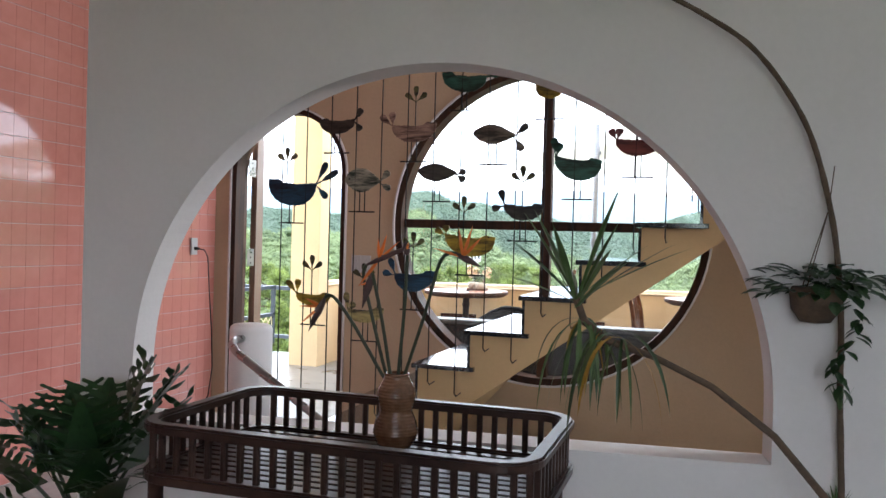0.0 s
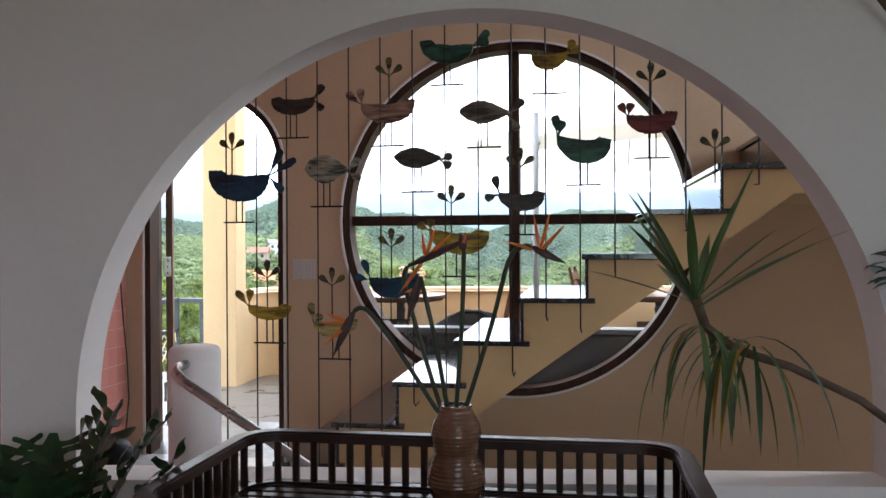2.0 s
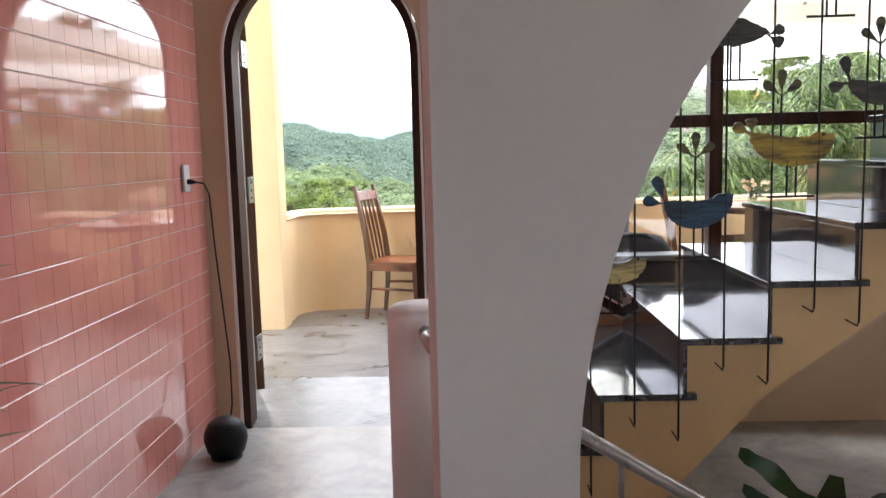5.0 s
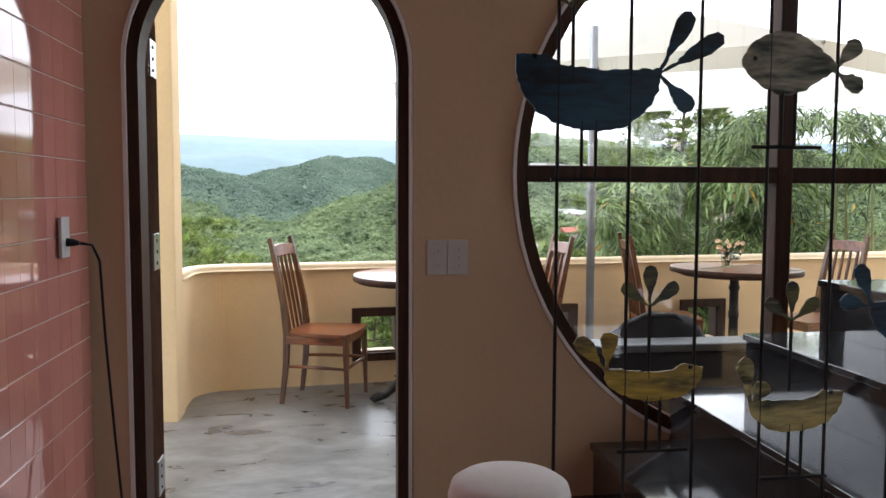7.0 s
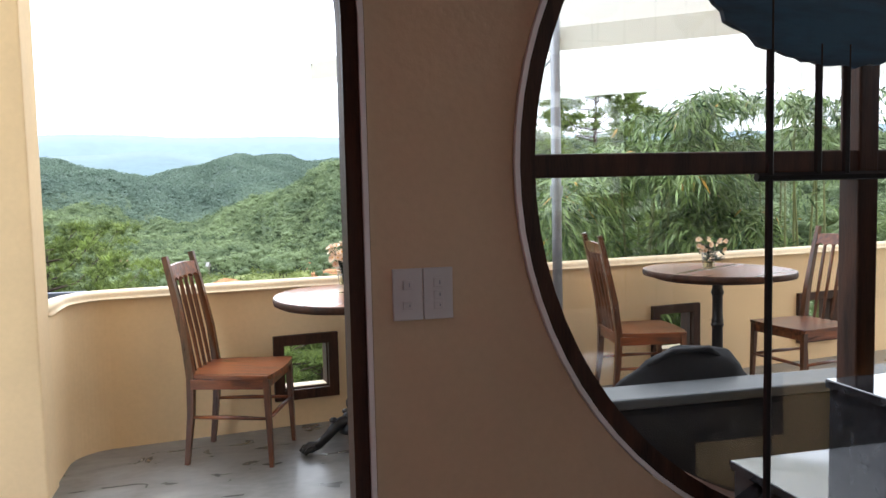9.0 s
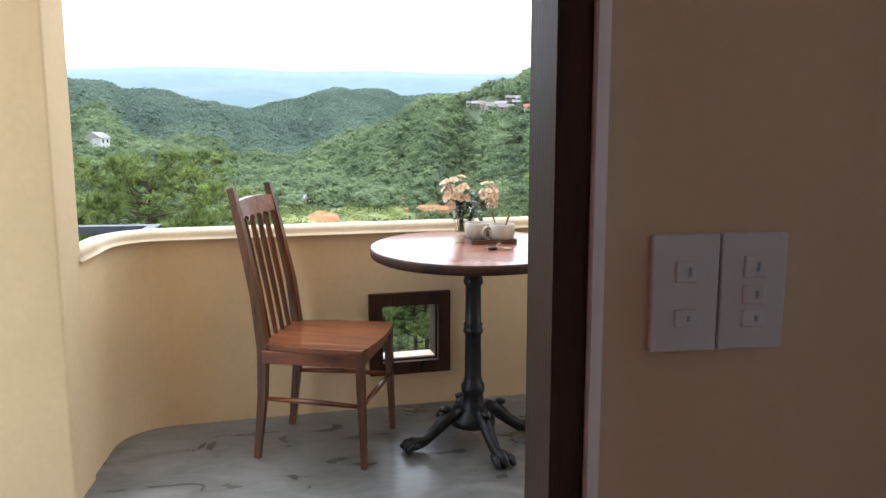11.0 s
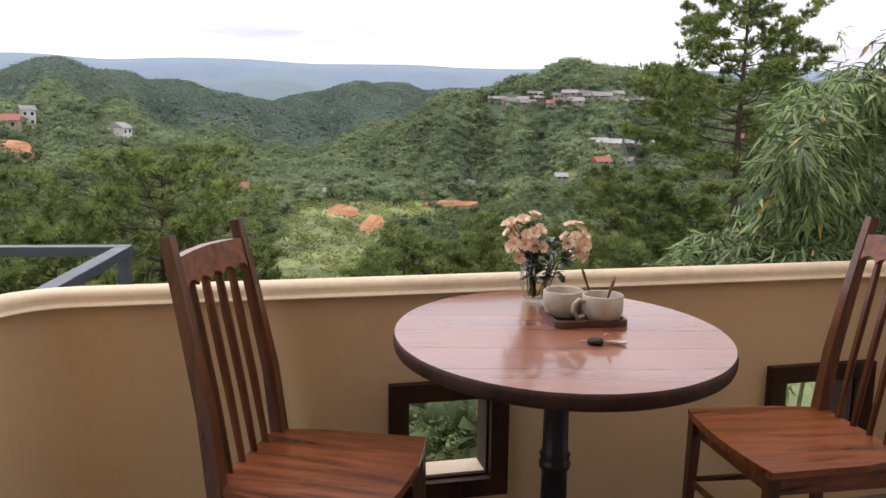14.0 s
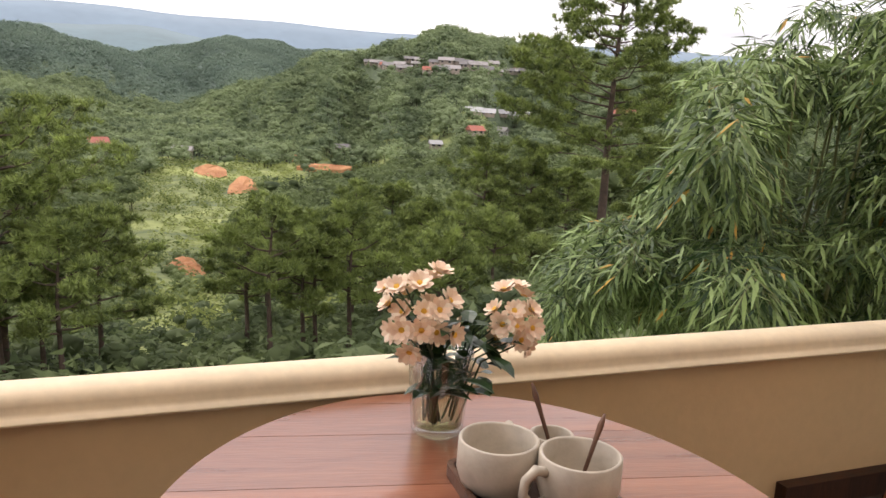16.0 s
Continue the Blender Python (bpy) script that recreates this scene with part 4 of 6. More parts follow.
for k in range(15):
    a, e = 24 * k + ry.uniform(-9, 9), ry.uniform(0.1, 2.2)
    blade(bm, (0.165, 2.60, 1.06 + 0.03 * ry.random()), (math.cos(radians(a)), 0.8 * math.sin(radians(a)), e), ry.uniform(0.27, 0.40), 0.024, 0.16, 7)
for k in range(30):
    a = ry.uniform(0, 360)
    f = ry.random()
    dest = bm2 if k % 5 == 0 else bm
    blade(dest, (0.17 + 0.14 * f, 2.605 + 0.02 * f, 1.03 - 0.06 * f), (math.cos(radians(a)) * 0.5, 0.5 * math.sin(radians(a)), ry.uniform(-0.6, 0.2)), ry.uniform(0.20, 0.38), ry.uniform(0.009, 0.019), 3.2, 8)
part("crown", bm, YUCCA, yucca, "long narrow arching leaves")
part("dry_leaves", bm2, DRYLEAF, yucca, "hanging yellowed leaves")

corner = thing("potted_dracaena", "potted dracaena with narrow green leaves beside pink tiles", "plant", pose(-2.76, 2.82, FLOOR_IN))
part("pot", newlathe([(0, 0), (0.10, 0), (0.13, 0.24), (0.136, 0.26), (0.12, 0.26), (0.115, 0.22), (0, 0.22)], 28), CLAY, corner, "brown clay pot", smooth=True)
part("trunk", newtube([(0, 0, 0.2), (0.015, 0.02, 0.6), (0.0, 0.04, 1.12)], [0.016, 0.013, 0.011], 10), STEM, corner, smooth=True)
bm = bmesh.new()
for k in range(34):
    a, z = 2.4 * k, 0.72 + 0.40 * k / 34
    reach = 0.17 if math.cos(a) < 0.1 else ry.uniform(0.24, 0.34)
    blade(bm, (0.005, 0.03, z), (math.cos(a), math.sin(a), ry.uniform(0.0, 0.9)), reach, 0.022, 0.7, 7)
part("crown", bm, YUCCA, corner, "narrow arching green leaves")

hang = thing("hanging_pot", "brown hanging pot with trailing green leaves", "plant", pose(0.862, 2.93, 1.08))
part("pot", newlathe([(0, -0.055), (0.045, -0.05), (0.072, -0.01), (0.078, 0.04), (0.07, 0.06), (0.062, 0.055), (0, 0.05)], 24), STEM, hang, "round dark brown pot", smooth=True)
for a in (0, 120, 240):
    part("cord", newtube([(0.07 * math.cos(radians(a)), 0.07 * math.sin(radians(a)), 0.05), (0.03, 0.01, 0.30), (0.045, 0.02, 0.44)], 0.0018, 5), STEM, hang)
bm = bmesh.new()
for k in range(150):
    a = ry.uniform(0, 2 * math.pi)
    rad = ry.uniform(0.02, 0.18)
    p0 = Vector((rad * math.cos(a) * 1.2 + 0.03, rad * math.sin(a) * 0.7, 0.09 - rad * 0.25 + ry.uniform(-0.03, 0.05)))
    blade(bm, p0, (math.cos(a), math.sin(a), ry.uniform(-0.5, 0.5)), ry.uniform(0.05, 0.08), 0.038, 0.6, 4)
for k in range(26):
    f = k / 25
    blade(bm, (0.09 + 0.03 * math.sin(f * 6), -0.04, 0.02 - 0.27 * f), (ry.uniform(-1, 1), ry.uniform(-1, 0.3), -0.3), 0.055, 0.026, 0.7, 4)
part("foliage", bm, LEAF, hang, "trailing leaves", smooth=False)

# ---- terrace chairs ----
def chair_form():
    """A dining chair with a slatted back; it faces +x from its base centre."""
    ch = thing("dining_chair", "oiled brown wooden dining chair with vertical back slats", "chair", group="terrace dining chairs")
    n = 14
    line = []
    for k in range(n + 1):
        f = k / n * 2 - 1
        line.append((0.235 - 0.022 * f * f, 0.222 * f))
    line += [(-0.05, 0.212), (-0.195, 0.182), (-0.195, -0.182), (-0.05, -0.212)]
    top = slab(line, [], lambda u, v, d: (u, v, 0.425 + d), 0.022)
    for vert in top.verts:
        vert.co.z -= 0.010 * max(0, 1 - (vert.co.x ** 2 + vert.co.y ** 2) / 0.05) if vert.co.z > 0.44 else 0
    bmesh.ops.bevel(top, geom=[e for e in top.edges if len(e.link_faces) == 2 and e.calc_face_angle() > 1.0], offset=0.006, segments=2, affect="EDGES")
    part("seat", top, CHAIRWOOD, ch, "broad oiled seat board")
    for sy in (-1, 1):
        part("front_leg", newtube([(0.20, 0.198 * sy, 0.425), (0.203, 0.200 * sy, 0.30), (0.212, 0.206 * sy, 0.0)], [0.0215, 0.020, 0.0135], 4), LEGWOOD, ch)
        bm = bmesh.new()
        pts = [(-0.215, 0.178 * sy, 0.0), (-0.185, 0.176 * sy, 0.25), (-0.178, 0.175 * sy, 0.43), (-0.20, 0.172 * sy, 0.62), (-0.245, 0.168 * sy, 0.84), (-0.285, 0.165 * sy, 1.015)]
        tube(bm, pts, [0.016, 0.022, 0.026, 0.024, 0.021, 0.018], 4)
        part("back_post", bm, LEGWOOD, ch)
        part("side_rail", newbox(-0.175, 0.19 * sy - 0.009, 0.375, 0.195, 0.19 * sy + 0.009, 0.424, bevel=0.003), CHAIRWOOD, ch)
        part("side_stretcher", newtube([(-0.19, 0.18 * sy, 0.235), (0.0, 0.193 * sy, 0.238), (0.205, 0.204 * sy, 0.235)], [0.008, 0.011, 0.008], 8), CHAIRWOOD, ch, smooth=True)
    part("front_rail", newbox(0.185, -0.185, 0.378, 0.205, 0.185, 0.424, bevel=0.003), CHAIRWOOD, ch)
    part("back_rail", newbox(-0.19, -0.165, 0.378, -0.17, 0.165, 0.424, bevel=0.003), CHAIRWOOD, ch)
    part("cross_stretcher", newtube([(0.206, -0.19, 0.235), (0.206, 0.0, 0.238), (0.206, 0.19, 0.235)], [0.008, 0.011, 0.008], 8), CHAIRWOOD, ch, smooth=True)
    wave = []
    for k in range(61):
        f = k / 60 * 2 - 1
        wave.append((0.150 * f, 0.894 + 0.017 * abs(math.cos(f * 2.5 * math.pi)) ** 0.7))
    crest = wave + [(0.150, 0.968), (0.08, 0.972), (0.0, 0.974), (-0.08, 0.972), (-0.150, 0.968)]
    bm = slab(crest, [], lambda u, z, d: (-0.268 - 0.24 * (z - 0.905) + d - 0.008 * (1 - (u / 0.15) ** 2), u, z), 0.020)
    part("crest_rail", bm, CHAIRWOOD, ch)
    for k in range(4):
        y = -0.099 + 0.066 * k
        bm = bmesh.new()
        tube(bm, [(-0.182, y, 0.425), (-0.215, y, 0.62), (-0.25, y, 0.80), (-0.272, y, 0.915)], [0.009, 0.011, 0.012, 0.010], 6)
        part("back_slat", bm, LEGWOOD, ch)
    return ch


chair = chair_form()
chair.matrix_basis = pose(-2.222, 7.69, 0, 0, 0, -18)
copy_thing(chair, pose(-0.938, 7.79, 0, 0, 0, 184))
copy_thing(chair, pose(0.12, 7.98, 0, 0, 0, -8))
copy_thing(chair, pose(1.12, 7.78, 0, 0, 0, 188))


# ---- terrace tables ----
def table_form():
    tb = thing("bistro_table", "round reddish wooden table on a black cast iron pedestal", "table", group="terrace bistro tables")
    R, RY, cuts = 0.389, 0.452, [-0.46, -0.30, -0.15, 0.0, 0.145, 0.295, 0.46]
    top = part("tabletop", newlathe([(0, 0.735), (0.36, 0.735), (0.372, 0.741), (0.374, 0.7545), (0, 0.7545)], 64), TABLEWOOD, tb, "dark rounded table edge", smooth=False)
    top.data.materials[0] = DARKWOOD
    for a, b in zip(cuts, cuts[1:]):
        a2, b2 = max(a, -RY + 1e-3) + 0.0006, min(b, RY - 1e-3) - 0.0006
        line = []
        for k in range(15):
            y = a2 + (b2 - a2) * k / 14
            line.append((R * math.sqrt(1 - (y / RY) ** 2), y))
        line += [(-x, y) for x, y in reversed(line)]
        bm = slab(line, [], lambda u, v, d: (u, v, 0.755 + d), 0.032)
        part("plank", bm, TABLEWOOD, top)
    rim = newlathe([(R - 0.004, 0.752), (R + 0.001, 0.753), (R + 0.0035, 0.763), (R + 0.0035, 0.777), (R + 0.0005, 0.786), (R - 0.003, 0.7868), (R - 0.003, 0.752)], 72)
    for vert in rim.verts:
        vert.co.y *= RY / R
    part("rim", rim, DARKWOOD, top, smooth=True)
    column = [(0, 0.08), (0.09, 0.08), (0.086, 0.11), (0.062, 0.135), (0.045, 0.16), (0.040, 0.20), (0.046, 0.213), (0.046, 0.237), (0.038, 0.25), (0.033, 0.27), (0.031, 0.44), (0.037, 0.446), (0.039, 0.455), (0.037, 0.463), (0.033, 0.47), (0.038, 0.48), (0.031, 0.49), (0.030, 0.63), (0.036, 0.638), (0.039, 0.65), (0.036, 0.662), (0.031, 0.67), (0.031, 0.715), (0.075, 0.73), (0.075, 0.736), (0, 0.736)]
    part("pedestal", newlathe(column, 28), IRON, tb, smooth=True)
    for k in range(4):
        a = radians(20 + 90 * k)
        c, s = math.cos(a), math.sin(a)
        bm = bmesh.new()
        tube(bm, [(0.05 * c, 0.05 * s, 0.14), (0.10 * c, 0.10 * s, 0.125), (0.155 * c, 0.155 * s, 0.075), (0.205 * c, 0.205 * s, 0.038), (0.25 * c, 0.25 * s, 0.034), (0.285 * c, 0.285 * s, 0.026)], [0.030, 0.030, 0.024, 0.022, 0.030, 0.014], 12)
        for j in (-1, 0, 1):
            q = a + 0.11 * j
            tube(bm, [(0.235 * math.cos(q), 0.235 * math.sin(q), 0.036), (0.272 * math.cos(q), 0.272 * math.sin(q), 0.030), (0.292 * math.cos(q), 0.292 * math.sin(q), 0.012)], [0.014, 0.015, 0.009], 8)
        foot = part("claw_foot", bm, IRON, tb, smooth=True)
        part("scroll", newlathe([(0, 0.0), (0.02, 0.004), (0.022, 0.014), (0.012, 0.022), (0, 0.024)], 14, (0.12 * c, 0.12 * s, 0.142)), IRON, foot, smooth=True)
    return tb


table = table_form()
table.matrix_basis = pose(-1.652, 7.633, 0, 0, 0, -4)
copy_thing(table, pose(0.58, 7.86, 0, 0, 0, 30))
TOP = 0.7875


# ---- flowers in a glass ----
def flower_vase(m, seed, count):
    r = random.Random(seed)
    gl = thing("glass_of_flowers", "clear glass of peach daisies standing on a wooden table", "flower vase", m, group="flower glasses")
    prof = [(0, 0.0), (0.031, 0.0), (0.034, 0.004), (0.043, 0.112), (0.0415, 0.113), (0.0325, 0.012), (0, 0.010)]
    part("glass", newlathe(prof, 36), GLASS, gl, "clear tapered drinking glass", smooth=True)
    part("water", newlathe([(0, 0.0105), (0.0318, 0.0125), (0.0345, 0.045), (0, 0.045)], 30), WATER, gl, smooth=True)
    greens = bmesh.new()
    heads = []
    for k in range(count):
        if k < count * 0.64:
            cx, cy, cz, sx, sy, sz = -0.030, 0.0, 0.162, 0.060, 0.045, 0.055
        else:
            cx, cy, cz, sx, sy, sz = 0.100, 0.01, 0.150, 0.038, 0.03, 0.046
        while True:
            q = Vector((r.uniform(-1, 1), r.uniform(-1, 1), r.uniform(-1, 1)))
            if 0.3 < q.length < 1:
                break
        p = Vector((cx + q.x * sx, cy + q.y * sy, cz + q.z * sz))
        if all((p - o).length > 0.0205 for o, _ in heads):
            heads.append((p, (q + Vector((0, -0.35, 0.45))).normalized()))
    for p, d in heads[::2]:
        base = Vector((p.x * 0.12 + r.uniform(-0.012, 0.012), p.y * 0.1 + r.uniform(-0.012, 0.012), 0.014))
        bend = base.lerp(p, 0.55) + Vector((-p.x * 0.18, 0, 0.025))
        tube(greens, [base, bend, p - d * 0.006], [0.0017, 0.0015, 0.0012], 5)
    for k in range(64):
        a = r.uniform(0, 2 * math.pi)
        z = r.uniform(0.045, 0.15)
        x0 = r.uniform(-0.02, 0.03) + (0.07 if k % 5 == 0 else 0)
        blade(greens, (x0, r.uniform(-0.02, 0.02), z), (math.cos(a), math.sin(a), r.uniform(-0.2, 0.9)), r.uniform(0.03, 0.06), 0.022, 0.8, 4)
    part("greenery", greens, LEAF, gl, "fresh green stems and leaves")
    for p, d in heads:
        bm, heart = bmesh.new(), bmesh.new()
        s = d.orthogonal().normalized()
        t = d.cross(s)
        size = r.uniform(0.0145, 0.0185)
        for layer, (tilt, reach, npet) in enumerate(((0.45, 1.0, 10), (0.85, 0.8, 8))):
            for k in range(npet):
                a = 2 * math.pi * (k + 0.5 * layer + r.uniform(-0.1, 0.1)) / npet
                o = (s * math.cos(a) + t * math.sin(a))
                w = o.cross(d)
                tilt2 = tilt + r.uniform(-0.1, 0.2)
                rows = []
                for g, wid in ((0.12, 0.10), (0.55, 0.24), (0.9, 0.22), (1.05, 0.06)):
                    c = p + (o * math.cos(tilt2 * (1 - 0.4 * g)) + d * math.sin(tilt2)) * size * g * reach
                    rows.append((bm.verts.new(c - w * wid * size), bm.verts.new(c + w * wid * size)))
                for x, y in zip(rows, rows[1:]):
                    bm.faces.new((x[0], x[1], y[1], y[0]))
        bl = part("bloom", bm, PEACH, gl, "peach double daisy bloom")
        lathe(heart, [(0.0045, -0.001), (0.004, 0.002), (0, 0.0035)], 8)
        hh = part("flower_heart", heart, POLLEN, bl)
        hh.matrix_basis = Matrix.Translation(p + d * 0.002) @ d.to_track_quat("Z", "Y").to_matrix().to_4x4()
    return gl


flower_vase(pose(-1.645, 7.938, TOP) @ Matrix.Scale(1.1, 4), 4, 120)
flower_vase(pose(0.52, 7.86, TOP), 9, 26)

# ---- tray, cups, keys ----
tray = thing("wooden_tray", "small dark wooden tray on a table", "tray", pose(-1.570, 7.735, TOP, 0, 0, 3))
outer, inn = round_rect(-0.092, -0.085, 0.092, 0.085, 0.018, 4), round_rect(-0.084, -0.077, 0.084, 0.077, 0.012, 4)
part("rim", ring_band(inn, outer, lambda u, v, d: (u, v, d), 0.0, 0.016), LEAFWOOD, tray)
part("base", slab(round_rect(-0.085, -0.078, 0.085, 0.078, 0.012, 4), [], lambda u, v, d: (u, v, 0.001 + d), 0.005), LEAFWOOD, tray, "flat tray bottom")


def cup(name, label, m, r0, r1, h, handle_at, group):
    c = thing(name, label, "cup", m, group)
    prof = [(0, 0), (r0 * 0.72, 0), (r0 * 0.95, h * 0.08), (r1 * 1.02, h * 0.4), (r1, h * 0.97), (r1 - 0.0025, h), (r1 - 0.005, h * 0.97), (r1 * 0.92, h * 0.4), (r0 * 0.7, h * 0.1), (0, h * 0.08)]
    part("body", newlathe(prof, 36, wobble=0.02), CERAMIC, c, smooth=True)
    if handle_at is not None:
        a = radians(handle_at)
        d = Vector((math.cos(a), math.sin(a), 0))
        pts = [d * (r1 - 0.003) + Vector((0, 0, h * 0.74)), d * (r1 + 0.015) + Vector((0, 0, h * 0.84)), d * (r1 + 0.029) + Vector((0, 0, h * 0.68)), d * (r1 + 0.031) + Vector((0, 0, h * 0.42)), d * (r1 + 0.017) + Vector((0, 0, h * 0.16)), d * (r1 - 0.004) + Vector((0, 0, h * 0.22))]
        part("handle", newtube(pts, [0.006, 0.0065, 0.006, 0.006, 0.0065, 0.006], 10), CERAMIC, c, smooth=True)
    return c


cup("coffee_cup", "cream handmade stoneware cup on a wooden tray", pose(-1.615, 7.752, TOP + 0.0065), 0.046, 0.050, 0.066, 60, "cups on the tray")
cup("coffee_cup", "cream handmade stoneware cup holding a wooden spoon", pose(-1.530, 7.698, TOP + 0.0065), 0.046, 0.050, 0.066, 195, "cups on the tray")
cup("sugar_pot", "small cream stoneware pot holding a wooden spoon", pose(-1.527, 7.795, TOP + 0.0065), 0.026, 0.029, 0.048, 150, "")
for p0, p1 in (((-1.540, 7.698, TOP + 0.022), (-1.504, 7.718, TOP + 0.112)), ((-1.532, 7.790, TOP + 0.018), (-1.564, 7.812, TOP + 0.118))):
    sp = thing("wooden_spoon", "thin dark wooden stirring spoon in a cup", "spoon", pose(0.01, 0, 0), group="stirring spoons")
    a, b = Vector(p0), Vector(p1)
    part("handle", newtube([a, a.lerp(b, 0.6), a.lerp(b, 0.85), b], [0.0022, 0.003, 0.0042, 0.0015], 8), LEAFWOOD, sp, smooth=True)
keys = thing("key_fob", "black scooter key with steel ring and pale tag", "keys", pose(-1.60, 7.51, TOP + 0.001, 0, 0, -6))
part("key_head", newlathe([(0, 0), (0.016, 0), (0.0185, 0.003), (0.0175, 0.008), (0.012, 0.011), (0, 0.0115)], 18), BLACKPLASTIC, keys, "black plastic key head", smooth=True)
part("key_blade", newbox(-0.034, 0.008, 0.002, -0.012, 0.013, 0.0045, bevel=0.0008), STEEL, keys)
part("ring", newtube([(0.026 + 0.010 * math.cos(a), 0.004, 0.012 + 0.010 * math.sin(a)) for a in [2 * math.pi * k / 16 for k in range(17)]], 0.0012, 6), STEEL, keys, smooth=True)
tag = slab([(0, 0), (0.03, -0.011), (0.044, -0.008), (0.046, 0.006), (0.03, 0.012), (0.004, 0.008)], [], lambda u, v, d: (0.024 + u, v, 0.002 + d), 0.004)
part("tag", tag, CERAMIC, keys, "pale wooden tag")

# ---- umbrella, bench, net railing, steel frame ----
umb = thing("cantilever_umbrella", "white canvas parasol with grey metal pole and ribs", "umbrella", pose(-0.472, 7.79, 0))
part("base_disc", newlathe([(0, 0), (0.25, 0), (0.25, 0.055), (0.235, 0.07), (0, 0.075)], 40), DISC, umb, "round concrete base disc")
part("pole", newtube([(0, 0, 0.07), (0, 0, 2.38)], 0.027, 16), GREYMETAL, umb, smooth=True)
part("collar", newlathe([(0.03, 1.25), (0.036, 1.25), (0.036, 1.31), (0.03, 1.31)], 16), GREYMETAL, umb)
corners = [Vector(q) for q in ((-1.18, 1.84, 2.24), (0.85, -1.2, 2.10), (3.0, 0.25, 2.12), (0.99, 3.3, 2.24))]
hub = Vector((0.9, 1.05, 2.75))
low_hub = Vector((0.45, 0.35, 2.30))
bm = bmesh.new()
apex = bm.verts.new(hub)
for k in range(4):
    a, b = corners[k], corners[(k + 1) % 4]
    va, vm, vb = bm.verts.new(a), bm.verts.new((a + b) / 2 + Vector((0, 0, 0.03))), bm.verts.new(b)
    bm.faces.new((apex, va, vm))
    bm.faces.new((apex, vm, vb))
    ga, gm, gb = bm.verts.new(a - Vector((0, 0, 0.12))), bm.verts.new((a + b) / 2 - Vector((0, 0, 0.10))), bm.verts.new(b - Vector((0, 0, 0.12)))
    bm.faces.new((va, ga, gm, vm))
    bm.faces.new((vm, gm, gb, vb))
part("canopy", bm, CANVAS, umb, "white canvas canopy with hanging valance")
for c in corners:
    rib = part("rib", newtube([hub - Vector((0, 0, 0.03)), c - Vector((0, 0, 0.015))], 0.010, 8), GREYMETAL, umb)
    part("strut", newtube([low_hub, hub.lerp(c, 0.5) - Vector((0, 0, 0.03))], 0.009, 8), GREYMETAL, rib)
part("arm", newtube([(0, 0, 2.1), low_hub, hub - Vector((0, 0, 0.02))], 0.016, 8), GREYMETAL, umb)

bench = thing("terrace_bench", "low black cushioned bench with a grey top ledge outside the window", "bench", pose(0, 0, 0))
part("seat", newbox(-1.32, 5.80, 0.0, 0.42, 6.30, 0.40, bevel=0.03), CUSHION, bench)
part("backrest", newbox(-1.32, 5.66, 0.0, 0.42, 5.79, 0.665, bevel=0.02), CUSHION, bench)
part("ledge", newbox(-1.34, 5.645, 0.667, 0.44, 5.80, 0.70, bevel=0.008), LEDGE, bench, "grey top ledge")
bag = thing("black_bag", "soft black bag lying on a bench ledge", "bag", pose(-0.80, 5.86, 0.40))
bm = bmesh.new()
bmesh.ops.create_icosphere(bm, subdivisions=4, radius=1)
for vtx in bm.verts:
    q = vtx.co.copy()
    k = 1 + 0.12 * noise.noise(q * 1.8) + 0.05 * noise.noise(q * 5)
    vtx.co = Vector((q.x * 0.26 * k, q.y * 0.05 * k, max(0.0, q.z * 0.21 * k + 0.185)))
part("body", bm, CUSHION, bag, smooth=True)
part("strap", newtube([(-0.16, 0, 0.33), (-0.06, -0.02, 0.385), (0.07, -0.02, 0.385), (0.16, 0, 0.32)], 0.011, 8), CUSHION, bag, smooth=True)

frame2 = thing("steel_railing", "dark slate steel railing frame outside the terrace", "railing", pose(0, 0, 0))
part("top_beam", newbox(-7.5, 10.46, 0.49, -3.42, 10.54, 0.545, bevel=0.004), DARKRAIL, frame2)
part("side_beam", newbox(-3.50, 8.35, 0.49, -3.42, 10.455, 0.545, bevel=0.004), DARKRAIL, frame2)
for x in (-4.95, -6.6):
    part("post", newbox(x, 10.47, -2.2, x + 0.06, 10.53, 0.488), DARKRAIL, frame2)
part("low_beam", newbox(-7.5, 10.47, -0.2, -3.45, 10.53, -0.15), DARKRAIL, frame2)
part("corner_post", newbox(-3.49, 10.47, -2.6, -3.43, 10.53, 0.488), DARKRAIL, frame2)
net = thing("net_railing", "dark rail with a cream rope net along the open terrace side", "railing", pose(0, 0, 0))
for z in (0.66, 0.34):
    part("rail", newbox(-4.30, 5.9, z - 0.02, -4.26, 8.6, z + 0.02), DARKRAIL, net)
for y in (5.9, 7.2, 8.56):
    part("post", newbox(-4.30, y, 0.0, -4.26, y + 0.04, 0.66), DARKRAIL, net)
bm = bmesh.new()
for k in range(24):
    y = 5.9 + 0.115 * k
    for s in (-1, 1):
        y2 = min(8.6, max(5.9, y + 0.30 * s))
        tube(bm, [(-4.28, y, 0.32), (-4.28, y2, 0.02)], 0.006, 5)
part("net", bm, ROPE, net, "knotted cream rope net")

